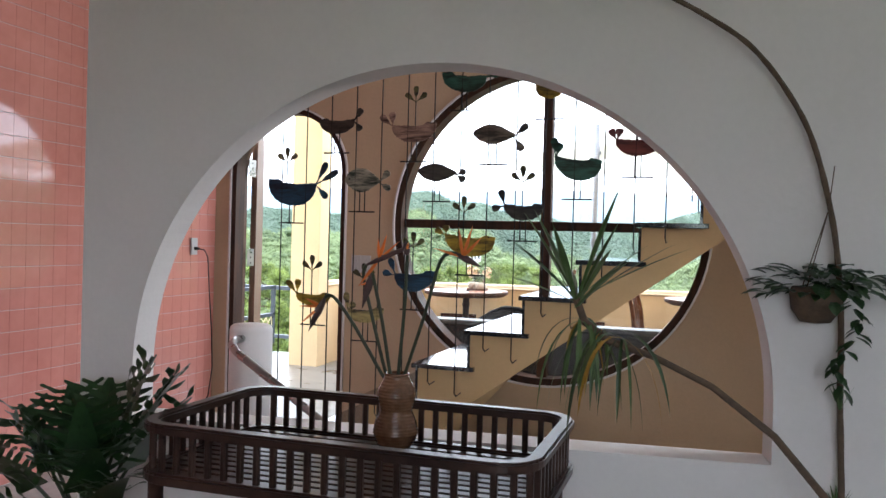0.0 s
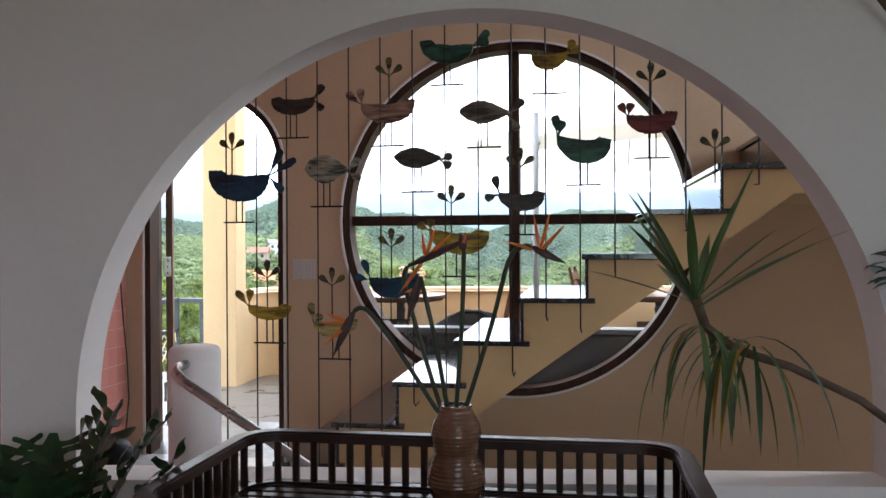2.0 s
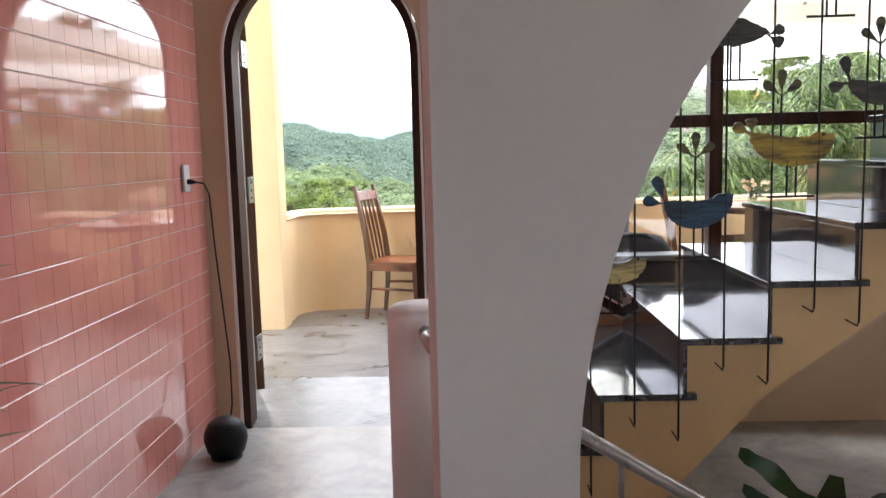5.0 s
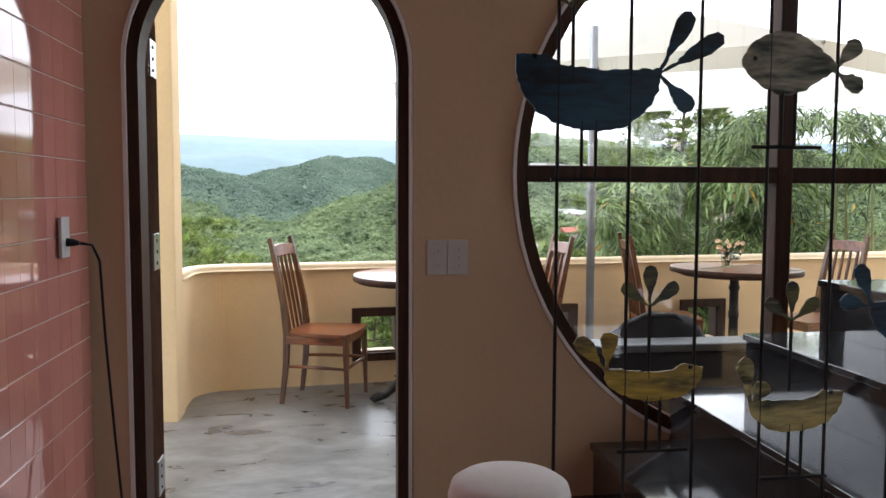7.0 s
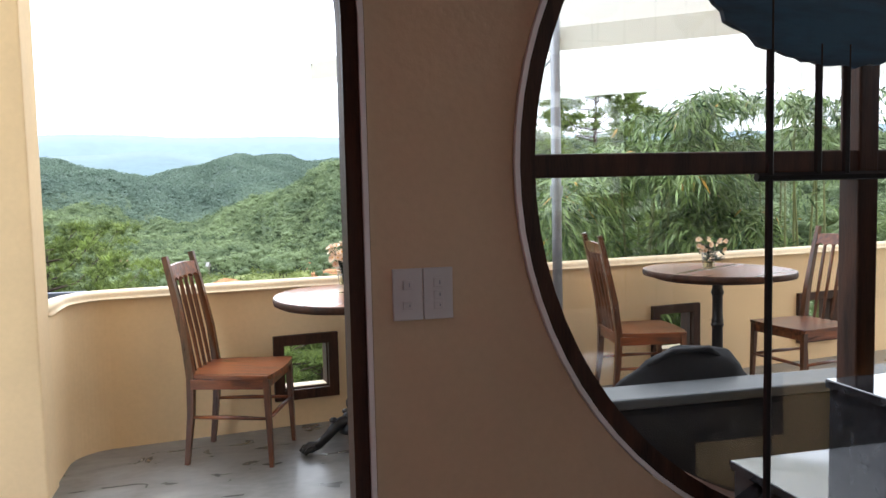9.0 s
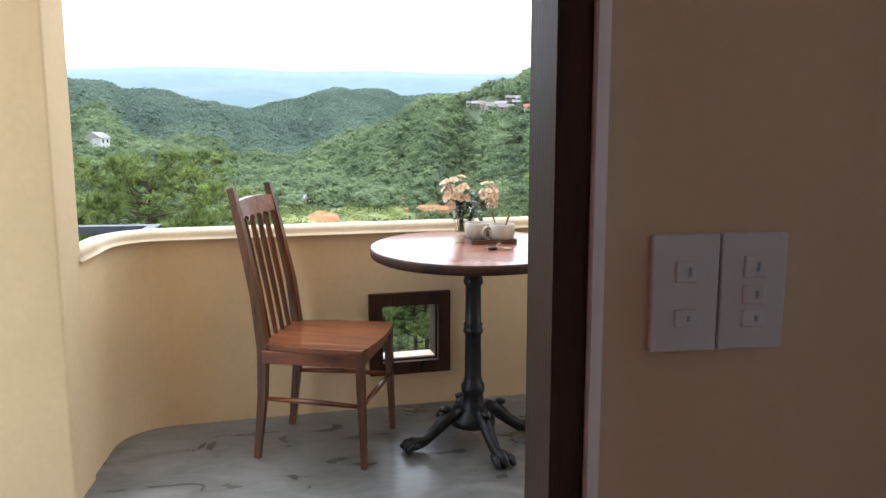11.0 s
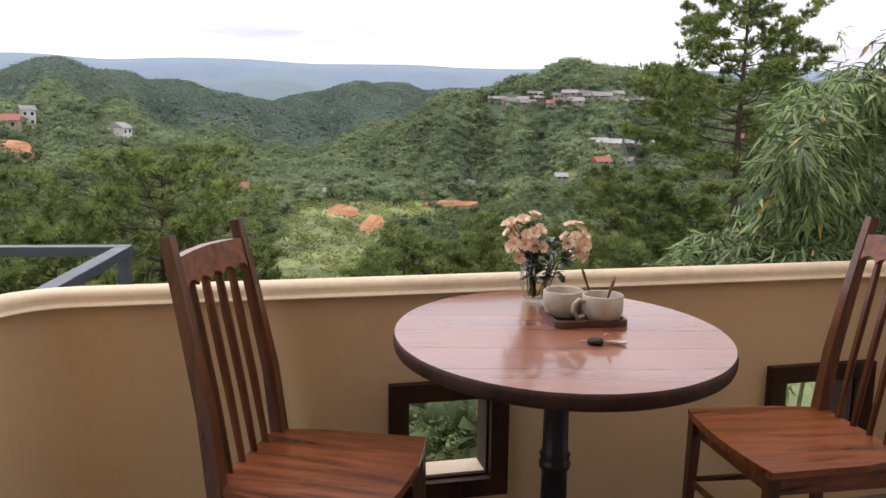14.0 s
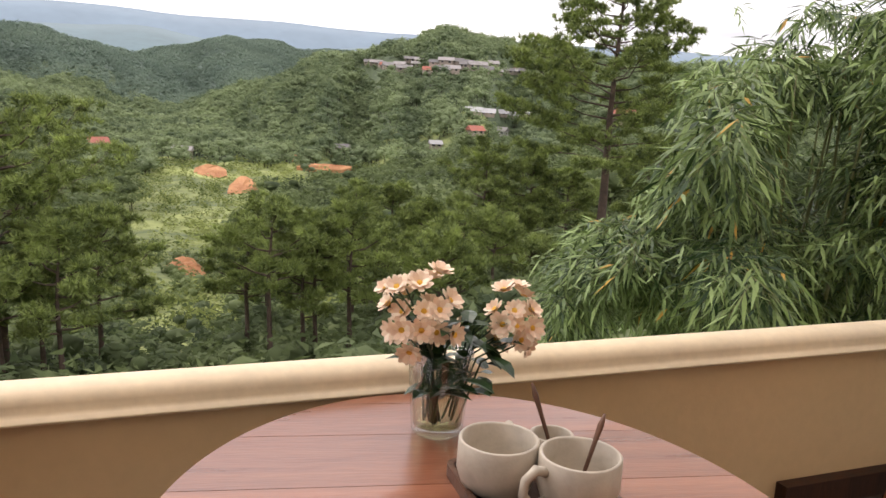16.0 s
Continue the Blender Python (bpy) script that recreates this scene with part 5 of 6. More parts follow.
# ---- valley: ground ----
OX, OY = -2.0, 6.0
HILLS = [   # distance of the crest, front slope, back slope, tree height, then bearings and the elevation of the treetops there
    (320, 0.17, 0.10, 4.2, (-60, -30, -26, -22, -19, -16, -13, -9, -6, -3, 0), (0.6, 0.3, 0.3, 0.7, 1.0, 0.2, -0.9, -2.7, -4.2, -6.0, -9.0)),
    (750, 0.15, 0.12, 4.2, (-60, -32, -25.7, -23.8, -21.8, -19.2, -15.7, -12, -9.4, -6.8, -4.4, -2, 1), (2.0, 1.8, 1.7, 2.1, 3.0, 3.3, 2.7, 2.2, 1.7, 1.1, 0.2, -0.9, -3.0)),
    (430, 0.26, 0.12, 4.2, (-6, -2.8, -0.4, 2, 4.3, 5.9, 8.3, 10.6, 12.9, 14.5, 16.4, 19, 21.6, 23.7, 28, 34, 60), (-5.5, -2.1, -1.1, -0.2, 0.8, 1.6, 2.0, 2.9, 3.55, 3.65, 3.55, 3.45, 3.1, 2.7, 2.4, 2.6, 3.5)),
    (1080, 0.14, 0.10, 4.2, (-14, -8, -6, -3, -0.4, 2.7, 5.5, 7.5, 10, 14, 20, 30), (-1.5, 0.2, 1.1, 1.8, 2.2, 2.4, 2.1, 1.9, 1.5, 1.0, 1.0, 1.0)),
]


def lift(az, r):
    """The height of the ground by bearing (degrees from +y towards +x) and distance: a valley floor with wooded hills set on it."""
    az, r = np.asarray(az, float), np.asarray(r, float)
    floor_z = np.interp(np.log(np.maximum(r, 9)), np.log([9, 12, 30, 60, 120, 180, 260, 420, 700, 1000, 1700]), [-4, -5, -10, -16, -21.5, -24, -25, -22, -16, -8, 4])
    z = floor_z * np.interp(az, [-180, -30, -10, 6, 16, 30, 180], [0.7, 0.75, 1.0, 1.0, 0.8, 0.5, 0.5])
    for crest, front, back, trees, bearings, tops in HILLS:
        knots = np.interp(az + 0.9, bearings, tops) + np.interp(az - 0.9, bearings, tops) + np.interp(az, bearings, tops)
        top = 1.3 + crest * np.tan(np.radians(knots / 3)) - trees
        spur = crest * (1 + 0.05 * np.sin(az * 0.55 + crest) + 0.03 * np.sin(az * 1.7))
        away, soft = r - spur, 0.09 * crest
        slope = np.where(away < 0, front * (1 + 0.18 * np.sin(az * 1.25 + crest * 0.3)), back)
        hill = top - slope * (np.sqrt(away ** 2 + soft ** 2) - soft)
        z = 2.2 * np.logaddexp(z / 2.2, hill / 2.2)
    rough = 0.010 * r * np.sin(az * 1.1 + r * 0.011) * np.sin(r * 0.023 + az * 0.31) * np.clip((r - 30) / 150, 0, 0.35)
    return z + rough


def spot(az, r):
    z = float(lift(np.array([az]), np.array([r]))[0])
    return Vector((OX + r * math.sin(radians(az)), OY + r * math.cos(radians(az)), z))


def on_sight(az, el, first=40):
    """Where a line of sight from the terrace meets the ground."""
    for r in np.geomspace(first, 1200, 600):
        if 1.3 + r * math.tan(radians(el)) < float(lift(np.array([az]), np.array([r]))[0]):
            return spot(az, r), r
    return spot(az, 400), 400


def array_mesh(name, V, F, material, parent=None):
    """One mesh from an array of points and an array of triangles."""
    V, F = np.asarray(V, np.float32), np.asarray(F, np.int32)
    me = bpy.data.meshes.new(name)
    me.vertices.add(len(V))
    me.vertices.foreach_set("co", V.ravel())
    me.loops.add(F.size)
    me.loops.foreach_set("vertex_index", F.ravel())
    me.polygons.add(len(F))
    me.polygons.foreach_set("loop_start", np.arange(0, F.size, F.shape[1]))
    me.polygons.foreach_set("loop_total", np.full(len(F), F.shape[1]))
    me.update(calc_edges=True)
    me.materials.append(material)
    ob = new(name, me)
    if parent is not None:
        ob.parent = parent
    return ob


az_line = np.concatenate([np.arange(-180, -60, 10), np.arange(-60, 75, 0.6), np.arange(75, 181, 7.5)])
r_line = np.geomspace(9, 1700, 190)
A, R = np.meshgrid(az_line, r_line)
Z = lift(A.ravel(), R.ravel())
V = np.c_[OX + R.ravel() * np.sin(np.radians(A.ravel())), OY + R.ravel() * np.cos(np.radians(A.ravel())), Z]
na, nr = len(az_line), len(r_line)
idx = np.arange(na * nr).reshape(nr, na)
F = np.stack([idx[:-1, :-1], idx[:-1, 1:], idx[1:, 1:], idx[1:, :-1]], -1).reshape(-1, 4)
V = np.vstack([V, [[OX, OY, -4.5]]])
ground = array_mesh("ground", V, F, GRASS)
# The outer rings take floors with the crowns' shade in their colour.
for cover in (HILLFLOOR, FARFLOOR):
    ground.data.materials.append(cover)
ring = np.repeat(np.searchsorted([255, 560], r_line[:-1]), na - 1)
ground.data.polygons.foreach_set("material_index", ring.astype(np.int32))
ground.data.polygons.foreach_set("use_smooth", [True] * len(F))
tagged(ground, "green hillside ground falling into a valley", "ground", kind="structure")
under = structure("ground_under_house", newlathe([(0, -4.6), (9.3, -4.9), (9.3, -5.6), (0, -5.6)], 48, (OX, OY, 0)), GRASS, "grassy slope below the house", "ground")

# far ridges
def ridge(name, label, r, peak, material, seed):
    az = np.arange(-180, 181, 1.5)
    top = np.array([peak(a) for a in az])
    V, F = [], []
    for k, (f, back) in enumerate(((0, 0), (0.55, 120), (0.85, 260), (1.0, 420), (0.6, 700))):
        for a, t in zip(az, top):
            q = r + back
            n = noise.noise(Vector((a * 0.21, k * 1.7, seed)))
            V.append((OX + q * math.sin(radians(a)), OY + q * math.cos(radians(a)), -60 + (t + 60) * f + 8 * n * f))
    n = len(az)
    for k in range(4):
        for i in range(n - 1):
            F.append((k * n + i, k * n + i + 1, (k + 1) * n + i + 1, (k + 1) * n + i))
    ob = array_mesh(name, V, F, material)
    ob.data.polygons.foreach_set("use_smooth", [True] * len(ob.data.polygons))
    return tagged(ob, label, "hills", kind="structure")


ridge("backdrop", "long ridge on the horizon in painted haze blue", 3000, lambda a: 222 - 0.7 * abs(a + 10) + 4 * math.sin(a * 0.5), FARHILL, 3)
ridge("backdrop_near", "wooded ridge before the horizon in painted haze blue", 1750, lambda a: 86 + 14 * math.sin(a * 0.28 + 3.6) + 5 * math.sin(a * 0.9), FARRIDGE, 8)

# ---- forest ----
ICO = bmesh.new()
bmesh.ops.create_icosphere(ICO, subdivisions=1, radius=1)
ICO_V = np.array([v.co[:] for v in ICO.verts])
ICO_F = np.array([[v.index for v in f.verts] for f in ICO.faces])
ICO.free()
G = np.random.default_rng(7)


def crowns(centres, sizes, blobs, shreds, shred_size, squash=0.55):
    """Ragged crowns: a few rough lumps in each, with loose leaf sprays round them."""
    V, F, base = [], [], 0
    n = len(centres)
    for b in range(blobs):
        c = centres + G.normal(0, 0.27, (n, 3)) * sizes[:, None] * [1, 1, squash * 0.8]
        s = sizes * G.uniform(0.34, 0.52, n)
        jag = G.uniform(0.8, 1.12, (n, len(ICO_V), 1))
        v = c[:, None] + ICO_V[None] * jag * s[:, None, None] * [1, 1, squash]
        V.append(v.reshape(-1, 3))
        F.append((ICO_F[None] + (base + np.arange(n) * len(ICO_V))[:, None, None]).reshape(-1, 3))
        base += n * len(ICO_V)
    d = G.normal(0, 1, (n, shreds, 3))
    d /= np.linalg.norm(d, axis=2, keepdims=True)
    c = centres[:, None] + d * sizes[:, None, None] * G.uniform(0.45, 1.1, (n, shreds, 1)) ** 0.8 * [1, 1, squash]
    u = G.normal(0, 1, (n, shreds, 3, 3)) * (shred_size * sizes)[:, None, None, None] * [1, 1, 0.6]
    V.append((c[:, :, None] + u).reshape(-1, 3))
    m = n * shreds
    F.append(base + np.arange(m * 3).reshape(-1, 3))
    return np.vstack(V), np.vstack(F)


def scatter(n, a0, a1, r0, r1, keep):
    az = G.uniform(a0, a1, n)
    r = np.sqrt(G.uniform(r0 * r0, r1 * r1, n))
    ok = keep(az, r)
    return az[ok], r[ok]


def place_trees(az, r, up):
    z = lift(az, r)
    return np.c_[OX + r * np.sin(np.radians(az)), OY + r * np.cos(np.radians(az)), z + up]


HOMES = []                                # bearing and distance of each house: no tree stands before it
SITES = [(-15.9, -1.9, 5), (-24.3, -1.2, 6), (-22.3, -1.3, 8), (-21.2, -1.1, 5), (-8.4, -5.5, 5), (-3.2, -5.7, 5), (16.6, -3.5, 6), (18.4, -3.3, 7), (13.9, -4.4, 5), (14.4, -5.9, 5), (7.3, -5.2, 5), (26.6, -2.2, 9)]
SITES += [(16.4 + 0.95 * k, -1.85, 8) for k in range(5)]
for bearing, el, wide in SITES:
    HOMES.append((bearing, on_sight(bearing, el, 90)[1], wide))
SOILS = ((-1.4, -6.9, 5.0, 5.5), (0.8, -7.9, 3.4, 6.0), (-3.0, -13.4, 2.0, 2.2), (20.4, -9.2, 3.8, 5.4), (6.3, -6.0, 7.0, 1.6), (7.6, -6.9, 8.0, 1.4), (1.9, -10.4, 2.4, 2.6), (-22.6, -2.4, 6.0, 6.0), (4.6, -5.6, 2.5, 4.0))
HOMES += [(bearing, on_sight(bearing, el)[1] + 2, 1.8 * wide) for bearing, el, wide, _ in SOILS]
hr = random.Random(17)
VILLAGE = []
for k in range(27):
    bearing = 9.0 + 10.6 * k / 26 + hr.uniform(-0.2, 0.2)
    VILLAGE.append((bearing, on_sight(bearing, 0.65 + 0.45 * hr.random() + 0.3 * (k % 2), 200)[1], 9))


def openness(az, r):
    """Below 1 on the open valley floor with its gardens and on the cut terraces below the far village."""
    spots = ((-0.5, 6.2, 195, 62), (-3.4, 4.2, 105, 66), (8.0, 2.8, 205, 34), (20.5, 2.6, 130, 26))
    return np.min([((az - a) / wa) ** 2 + ((r - q) / wr) ** 2 for a, wa, q, wr in spots], axis=0)


def clearing(az, r):
    return openness(az, r) < 1 + 0.35 * np.sin(az * 2.3 + r * 0.05)


def built_on(az, r):
    """True close to a house and just below it."""
    out = np.zeros(len(az), bool)
    for a, q, wide, clear in [(*home, 9) for home in HOMES] + [(*home, 7) for home in VILLAGE]:
        out |= (np.abs(az - a) < np.degrees(0.6 * wide / q)) & (r > q - clear) & (r < q + 6)
    return out


SKY_AZ, SKY_R = np.arange(-45, 56, 0.5), np.geomspace(60, 1300, 260)
A, R = np.meshgrid(SKY_AZ, SKY_R)
RISING = np.maximum.accumulate(np.degrees(np.arctan2(lift(A.ravel(), R.ravel()).reshape(A.shape) - 1.3, R)), axis=0)


def open_side(az, r, top):
    """True where a tree stands on the valley's side of the hills and not in the dead ground behind a crest."""
    i = np.clip(np.rint((az + 45) / 0.5).astype(int), 0, len(SKY_AZ) - 1)
    j = np.clip(np.searchsorted(SKY_R, r - 14), 0, len(SKY_R) - 1)
    return np.degrees(np.arctan2(lift(az, r) + top - 1.3, r)) > RISING[j, i] - 0.25


def grove(name, label, az, r, size, up, blobs, shreds, shred, material, squash=0.6):
    V, F = crowns(place_trees(az, r, up), size, blobs, shreds, shred, squash)
    ob = array_mesh(name, V, F, material)
    return tagged(ob, label, "forest", kind="stuff")


az, r = scatter(27000, -42, 52, 78, 480, lambda a, q: ~clearing(a, q) & ~built_on(a, q) & ((q > 215) | (G.random(len(a)) < 0.8)))
seen = open_side(az, r, 6.0)
az, r = az[seen], r[seen]
size = 1.5 + 2.1 * G.random(len(az)) ** 1.5
up = 1.5 + 2.4 * G.random(len(az)) ** 3 + 0.3 * size
close = r < 205
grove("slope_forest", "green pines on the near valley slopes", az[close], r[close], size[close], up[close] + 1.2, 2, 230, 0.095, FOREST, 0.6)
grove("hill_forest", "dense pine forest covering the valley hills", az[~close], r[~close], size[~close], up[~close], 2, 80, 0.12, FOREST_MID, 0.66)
sel = r < 330
base = place_trees(az, r, 0)[sel]
top = base + np.c_[G.normal(0, 0.3, (len(base), 2)), up[sel]]
V = np.stack([base + [-0.12, 0, -1], base + [0.12, 0, -1], top + [0.06, 0, 0], top + [-0.06, 0, 0]], 1).reshape(-1, 3)
V2 = np.stack([base + [0, -0.12, -1], base + [0, 0.12, -1], top + [0, 0.06, 0], top + [0, -0.06, 0]], 1).reshape(-1, 3)
trunks = array_mesh("forest_trunks", np.vstack([V, V2]), np.arange(len(V) * 2).reshape(-1, 4), SHADED)
tagged(trunks, "thin dark trunks of the hillside pines", "forest", kind="stuff")

az, r = scatter(44000, -34, 40, 480, 1150, lambda a, q: open_side(a, q, 5.0))
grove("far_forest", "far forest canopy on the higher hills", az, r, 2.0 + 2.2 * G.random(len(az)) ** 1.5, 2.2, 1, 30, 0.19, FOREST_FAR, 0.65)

az, r = scatter(12000, -40, 50, 45, 290, lambda a, q: (clearing(a, q) & ~built_on(a, q) & (G.random(len(a)) < 0.62)) | ((q < 95) & (G.random(len(a)) < 0.4)))
grove("valley_shrubs", "mixed light green shrubs on the valley floor", az, r, 0.5 + 1.9 * G.random(len(az)) ** 3, 0.5, 0, 90, 0.14, BUSH, 0.75)
az2, r2 = scatter(3000, -40, 50, 18, 100, lambda a, q: ~clearing(a, q) | (G.random(len(a)) < 0.15))
grove("near_thicket", "dark green thicket below the terrace", az2, r2, G.uniform(0.7, 1.7, len(az2)), G.uniform(0.0, 1.2, len(az2)), 2, 110, 0.11, FOREST, 0.8)


# ---- near pines ----
def pine(az, r, top_el, spread, seed, limb_count=26, bare=0.35, lean=0.0, tufts=8):
    """A pine whose rising limbs fork into twigs, each with a flat pad of needle tufts."""
    rr = random.Random(seed)
    g = np.random.default_rng(seed)
    root = spot(az, r)
    h = 1.3 + r * math.tan(radians(top_el)) - root.z
    tree = thing("pine_tree", "slender pine with layered needle tufts on a dark trunk", "tree", pose(root.x, root.y, root.z), group="pines below the terrace")
    line = [(lean * h * (k / 8) ** 1.5 + 0.05 * math.sin(k), 0.04 * math.cos(k * 1.7), h * 0.97 * k / 8 - (0.6 if k == 0 else 0)) for k in range(9)]
    part("trunk", newtube(line, [0.015 * h * (1.04 - k / 8) + 0.02 for k in range(9)], 9), BARK, tree, smooth=True)
    limbs, pads = bmesh.new(), []
    turn = rr.uniform(0, 6.28)
    for k in range(limb_count):
        f = bare + (1 - bare) * (k + rr.uniform(0.1, 0.9)) / limb_count
        turn += 2.4 + rr.uniform(-0.5, 0.5)
        g_up = (f - bare) / (1 - bare)
        reach = spread * (0.55 + 0.45 * math.sin(math.pi * min(1.0, 0.2 + 0.9 * g_up))) * (1 - 0.55 * g_up ** 2.5) * rr.uniform(0.45, 1.12)
        p0 = Vector((lean * h * f ** 1.5, 0, h * f * 0.97))
        d = Vector((math.cos(turn), math.sin(turn), 0))
        s = Vector((-d.y, d.x, 0))
        rise = 0.18 + 0.5 * g_up + rr.uniform(-0.12, 0.15)
        bend = s * rr.uniform(-0.15, 0.15) * reach
        limb = [p0, p0 + d * reach * 0.35 + Vector((0, 0, 0.05 * reach)), p0 + d * reach * 0.7 + bend + Vector((0, 0, 0.5 * rise * reach)), p0 + d * reach + bend * 1.5 + Vector((0, 0, rise * reach))]
        tube(limbs, limb, [0.028 * reach ** 0.5 + 0.012, 0.03, 0.02, 0.009], 5)
        twigs = max(3, int(2.2 * reach))
        for j in range(twigs):
            t = 0.38 + 0.62 * (j + rr.random()) / twigs
            q = limb[1].lerp(limb[2], (t - 0.35) / 0.35) if t < 0.7 else limb[2].lerp(limb[3], (t - 0.7) / 0.3)
            side = s * (1 if j % 2 else -1) * rr.uniform(0.1, 0.34) * reach * (1.3 - t) + d * 0.12 * reach + Vector((0, 0, rr.uniform(0.05, 0.3)))
            tube(limbs, [q, q + side * 0.6, q + side + Vector((0, 0, 0.08))], [0.014, 0.010, 0.006], 4)
            pads.append((q + side, rr.uniform(0.34, 0.58) * (0.6 + 0.1 * spread)))
        pads.append((limb[3], 0.42 * (0.6 + 0.1 * spread)))
    part("branchwork", limbs, BARK, tree)
    n = len(pads) * tufts
    at = np.repeat(np.array([p[:] for p, _ in pads]), tufts, axis=0)
    wide = np.repeat(np.array([w for _, w in pads]), tufts)[:, None]
    C = at + g.normal(0, 0.44, (n, 3)) * wide * [1, 1, 0.30]
    m = 20
    d = g.normal(0, 0.75, (n, m, 3)) + (C - at)[:, None] / wide[:, None] * 0.5
    d[:, :, 2] += 0.65
    d /= np.linalg.norm(d, axis=2, keepdims=True)
    L = g.uniform(0.20, 0.36, (n, m, 1)) * (0.8 + r / 150)
    s = np.cross(d, g.normal(0, 1, (n, m, 3)))
    s /= np.linalg.norm(s, axis=2, keepdims=True)
    w = 0.021 * (0.6 + r / 60)
    V = np.stack([C[:, None] - s * w, C[:, None] + s * w, C[:, None] + d * L], 2).reshape(-1, 3)
    array_mesh("needles", V, np.arange(len(V)).reshape(-1, 3), PINE, tree)
    return tree


pine(-13.8, 30, -3.2, 5.0, 1, 30, 0.55, 0.0, 9)
pine(-20.5, 28, -7.0, 3.0, 2, 24, 0.4)
pine(-8.2, 33, -9.0, 2.6, 3, 26, 0.35)
pine(-26.0, 30, -3.5, 3.4, 4, 26, 0.35)
pine(1.2, 40, -9.6, 1.9, 5, 18, 0.45)
pine(5.0, 44, -10.0, 2.2, 6, 22, 0.4)
pine(8.4, 42, -7.2, 2.5, 8, 26, 0.45)
pine(11.0, 46, -7.0, 2.8, 9, 28, 0.45)
pine(13.5, 44, -8.0, 2.4, 10, 24, 0.4)
pine(17.4, 48, -4.0, 3.2, 11, 30, 0.4)
pine(20.6, 50, -4.6, 3.2, 12, 30, 0.35)
pine(25.4, 45, 9.8, 5.4, 13, 54, 0.33, 0.006, 11)
pine(29.5, 52, -3.0, 3.2, 14, 24, 0.3)
pine(-31, 34, -3.0, 3.4, 15, 24, 0.35)
pine(-36, 40, 1.5, 3.6, 16, 24, 0.35)
pine(23.2, 60, -5.0, 3.0, 17, 26, 0.3)
pine(2.5, 50, -11.0, 2.4, 18, 22, 0.35)
pr = random.Random(5)
for k in range(17):
    side = -20 + 2.0 * k if k < 6 else 0.5 + 2.0 * (k - 6)
    pine(side + pr.uniform(-0.7, 0.7), pr.uniform(27, 42), pr.uniform(-12.5, -9.5) if k < 6 else pr.uniform(-10.5, -8.0), pr.uniform(1.5, 2.2), 40 + k, 17, pr.uniform(0.4, 0.55))


# ---- bamboo ----
def bamboo():
    g = np.random.default_rng(21)
    rr = random.Random(21)
    clump = thing("bamboo_clump", "dense drooping green bamboo beside the terrace", "bamboo", pose(0, 0, 0))
    bearings, tops = [22.4, 23.4, 25.4, 27.6, 29.4, 30.0, 31.2, 33, 35, 38, 42, 46, 60, 80], [-13.0, -9.0, -7.8, -6.8, -3.2, 3.6, 6.4, 4.2, 6.4, 5.2, 7.4, 6.4, 7.4, 7.0]
    crest = lambda a: float(np.interp(a, bearings, tops)) + 1.3 * noise.noise(Vector((a * 0.9, 0.3, 2.0)))
    for k in range(34):
        a = rr.uniform(27, 66)
        q = rr.uniform(7.6, 9.8)
        top_el = crest(a) - rr.uniform(0.5, 4.5)
        bx, by = OX + q * math.sin(radians(a)), OY + q * math.cos(radians(a))
        z1 = 1.3 + q * math.tan(radians(top_el))
        lean = rr.uniform(-0.5, 0.2)
        pts = [(bx - lean * (1 - f) ** 2 * 0.4 + lean * f * f, by - 0.3 * f * f, -4.9 + (z1 + 4.9) * f) for f in (0, 0.3, 0.6, 0.8, 0.93, 1.0)]
        part("culm", newtube(pts, [0.03, 0.028, 0.022, 0.015, 0.009, 0.004], 7), CULM, clump, smooth=True)
    sprays = []
    while len(sprays) < 7000:
        a = g.uniform(22.4, 78) if g.random() < 0.3 else g.uniform(22.4, 50)
        lo, hi = -18.0, crest(a)
        el = hi - (hi - lo) * g.random() ** 1.1
        x, y, z = math.sin(radians(a)), math.cos(radians(a)), math.tan(radians(el))
        lump = noise.noise(Vector((x, y, z)) * 8.5) + 0.5 * noise.noise(Vector((x, y, z)) * 19.0)
        if lump < 0.03 and g.random() < 0.94:
            continue
        q = 8.2 - 3.0 * lump + g.uniform(-0.4, 1.0)
        sprays.append((OX + q * x, OY + 0.3 + q * y, 1.3 + q * z))
    C = np.array(sprays)
    n, m = len(C), 7
    heading = np.arctan2(OY - C[:, 1], OX - C[:, 0]) + g.normal(0, 1.1, n)
    way = np.stack([np.cos(heading), np.sin(heading), g.uniform(-0.5, 0.7, n)], 1)
    f = np.linspace(0.1, 1, m)[None, :, None]
    long = g.uniform(0.12, 0.34, n)[:, None, None]
    P = C[:, None] + way[:, None] * f * long + np.array([0, 0, -0.45]) * long * f ** 2
    side = np.stack([-way[:, 1], way[:, 0], np.zeros(n)], 1)[:, None] * np.where(np.arange(m) % 2 == 0, 1, -1)[None, :, None]
    d = way[:, None] * 0.55 + side * g.uniform(0.1, 0.75, (n, m, 1)) + np.array([0, 0, -1.0]) * g.uniform(0.0, 1.0, (n, m, 1)) + g.normal(0, 0.28, (n, m, 3))
    d /= np.linalg.norm(d, axis=2, keepdims=True)
    L = g.uniform(0.10, 0.22, (n, m, 1))
    s = np.cross(d, g.normal(0, 0.45, (n, m, 3)) + [0, 0, 1])
    s /= np.linalg.norm(s, axis=2, keepdims=True)
    w = 0.004 + 0.055 * L * g.uniform(0.75, 1.1, (n, m, 1))
    drop = np.array([0, 0, -0.2]) * L
    V = np.stack([P, P + d * L * 0.35 - s * w + drop * 0.15, P + d * L + drop, P + d * L * 0.35 + s * w + drop * 0.15], 2).reshape(-1, 3)
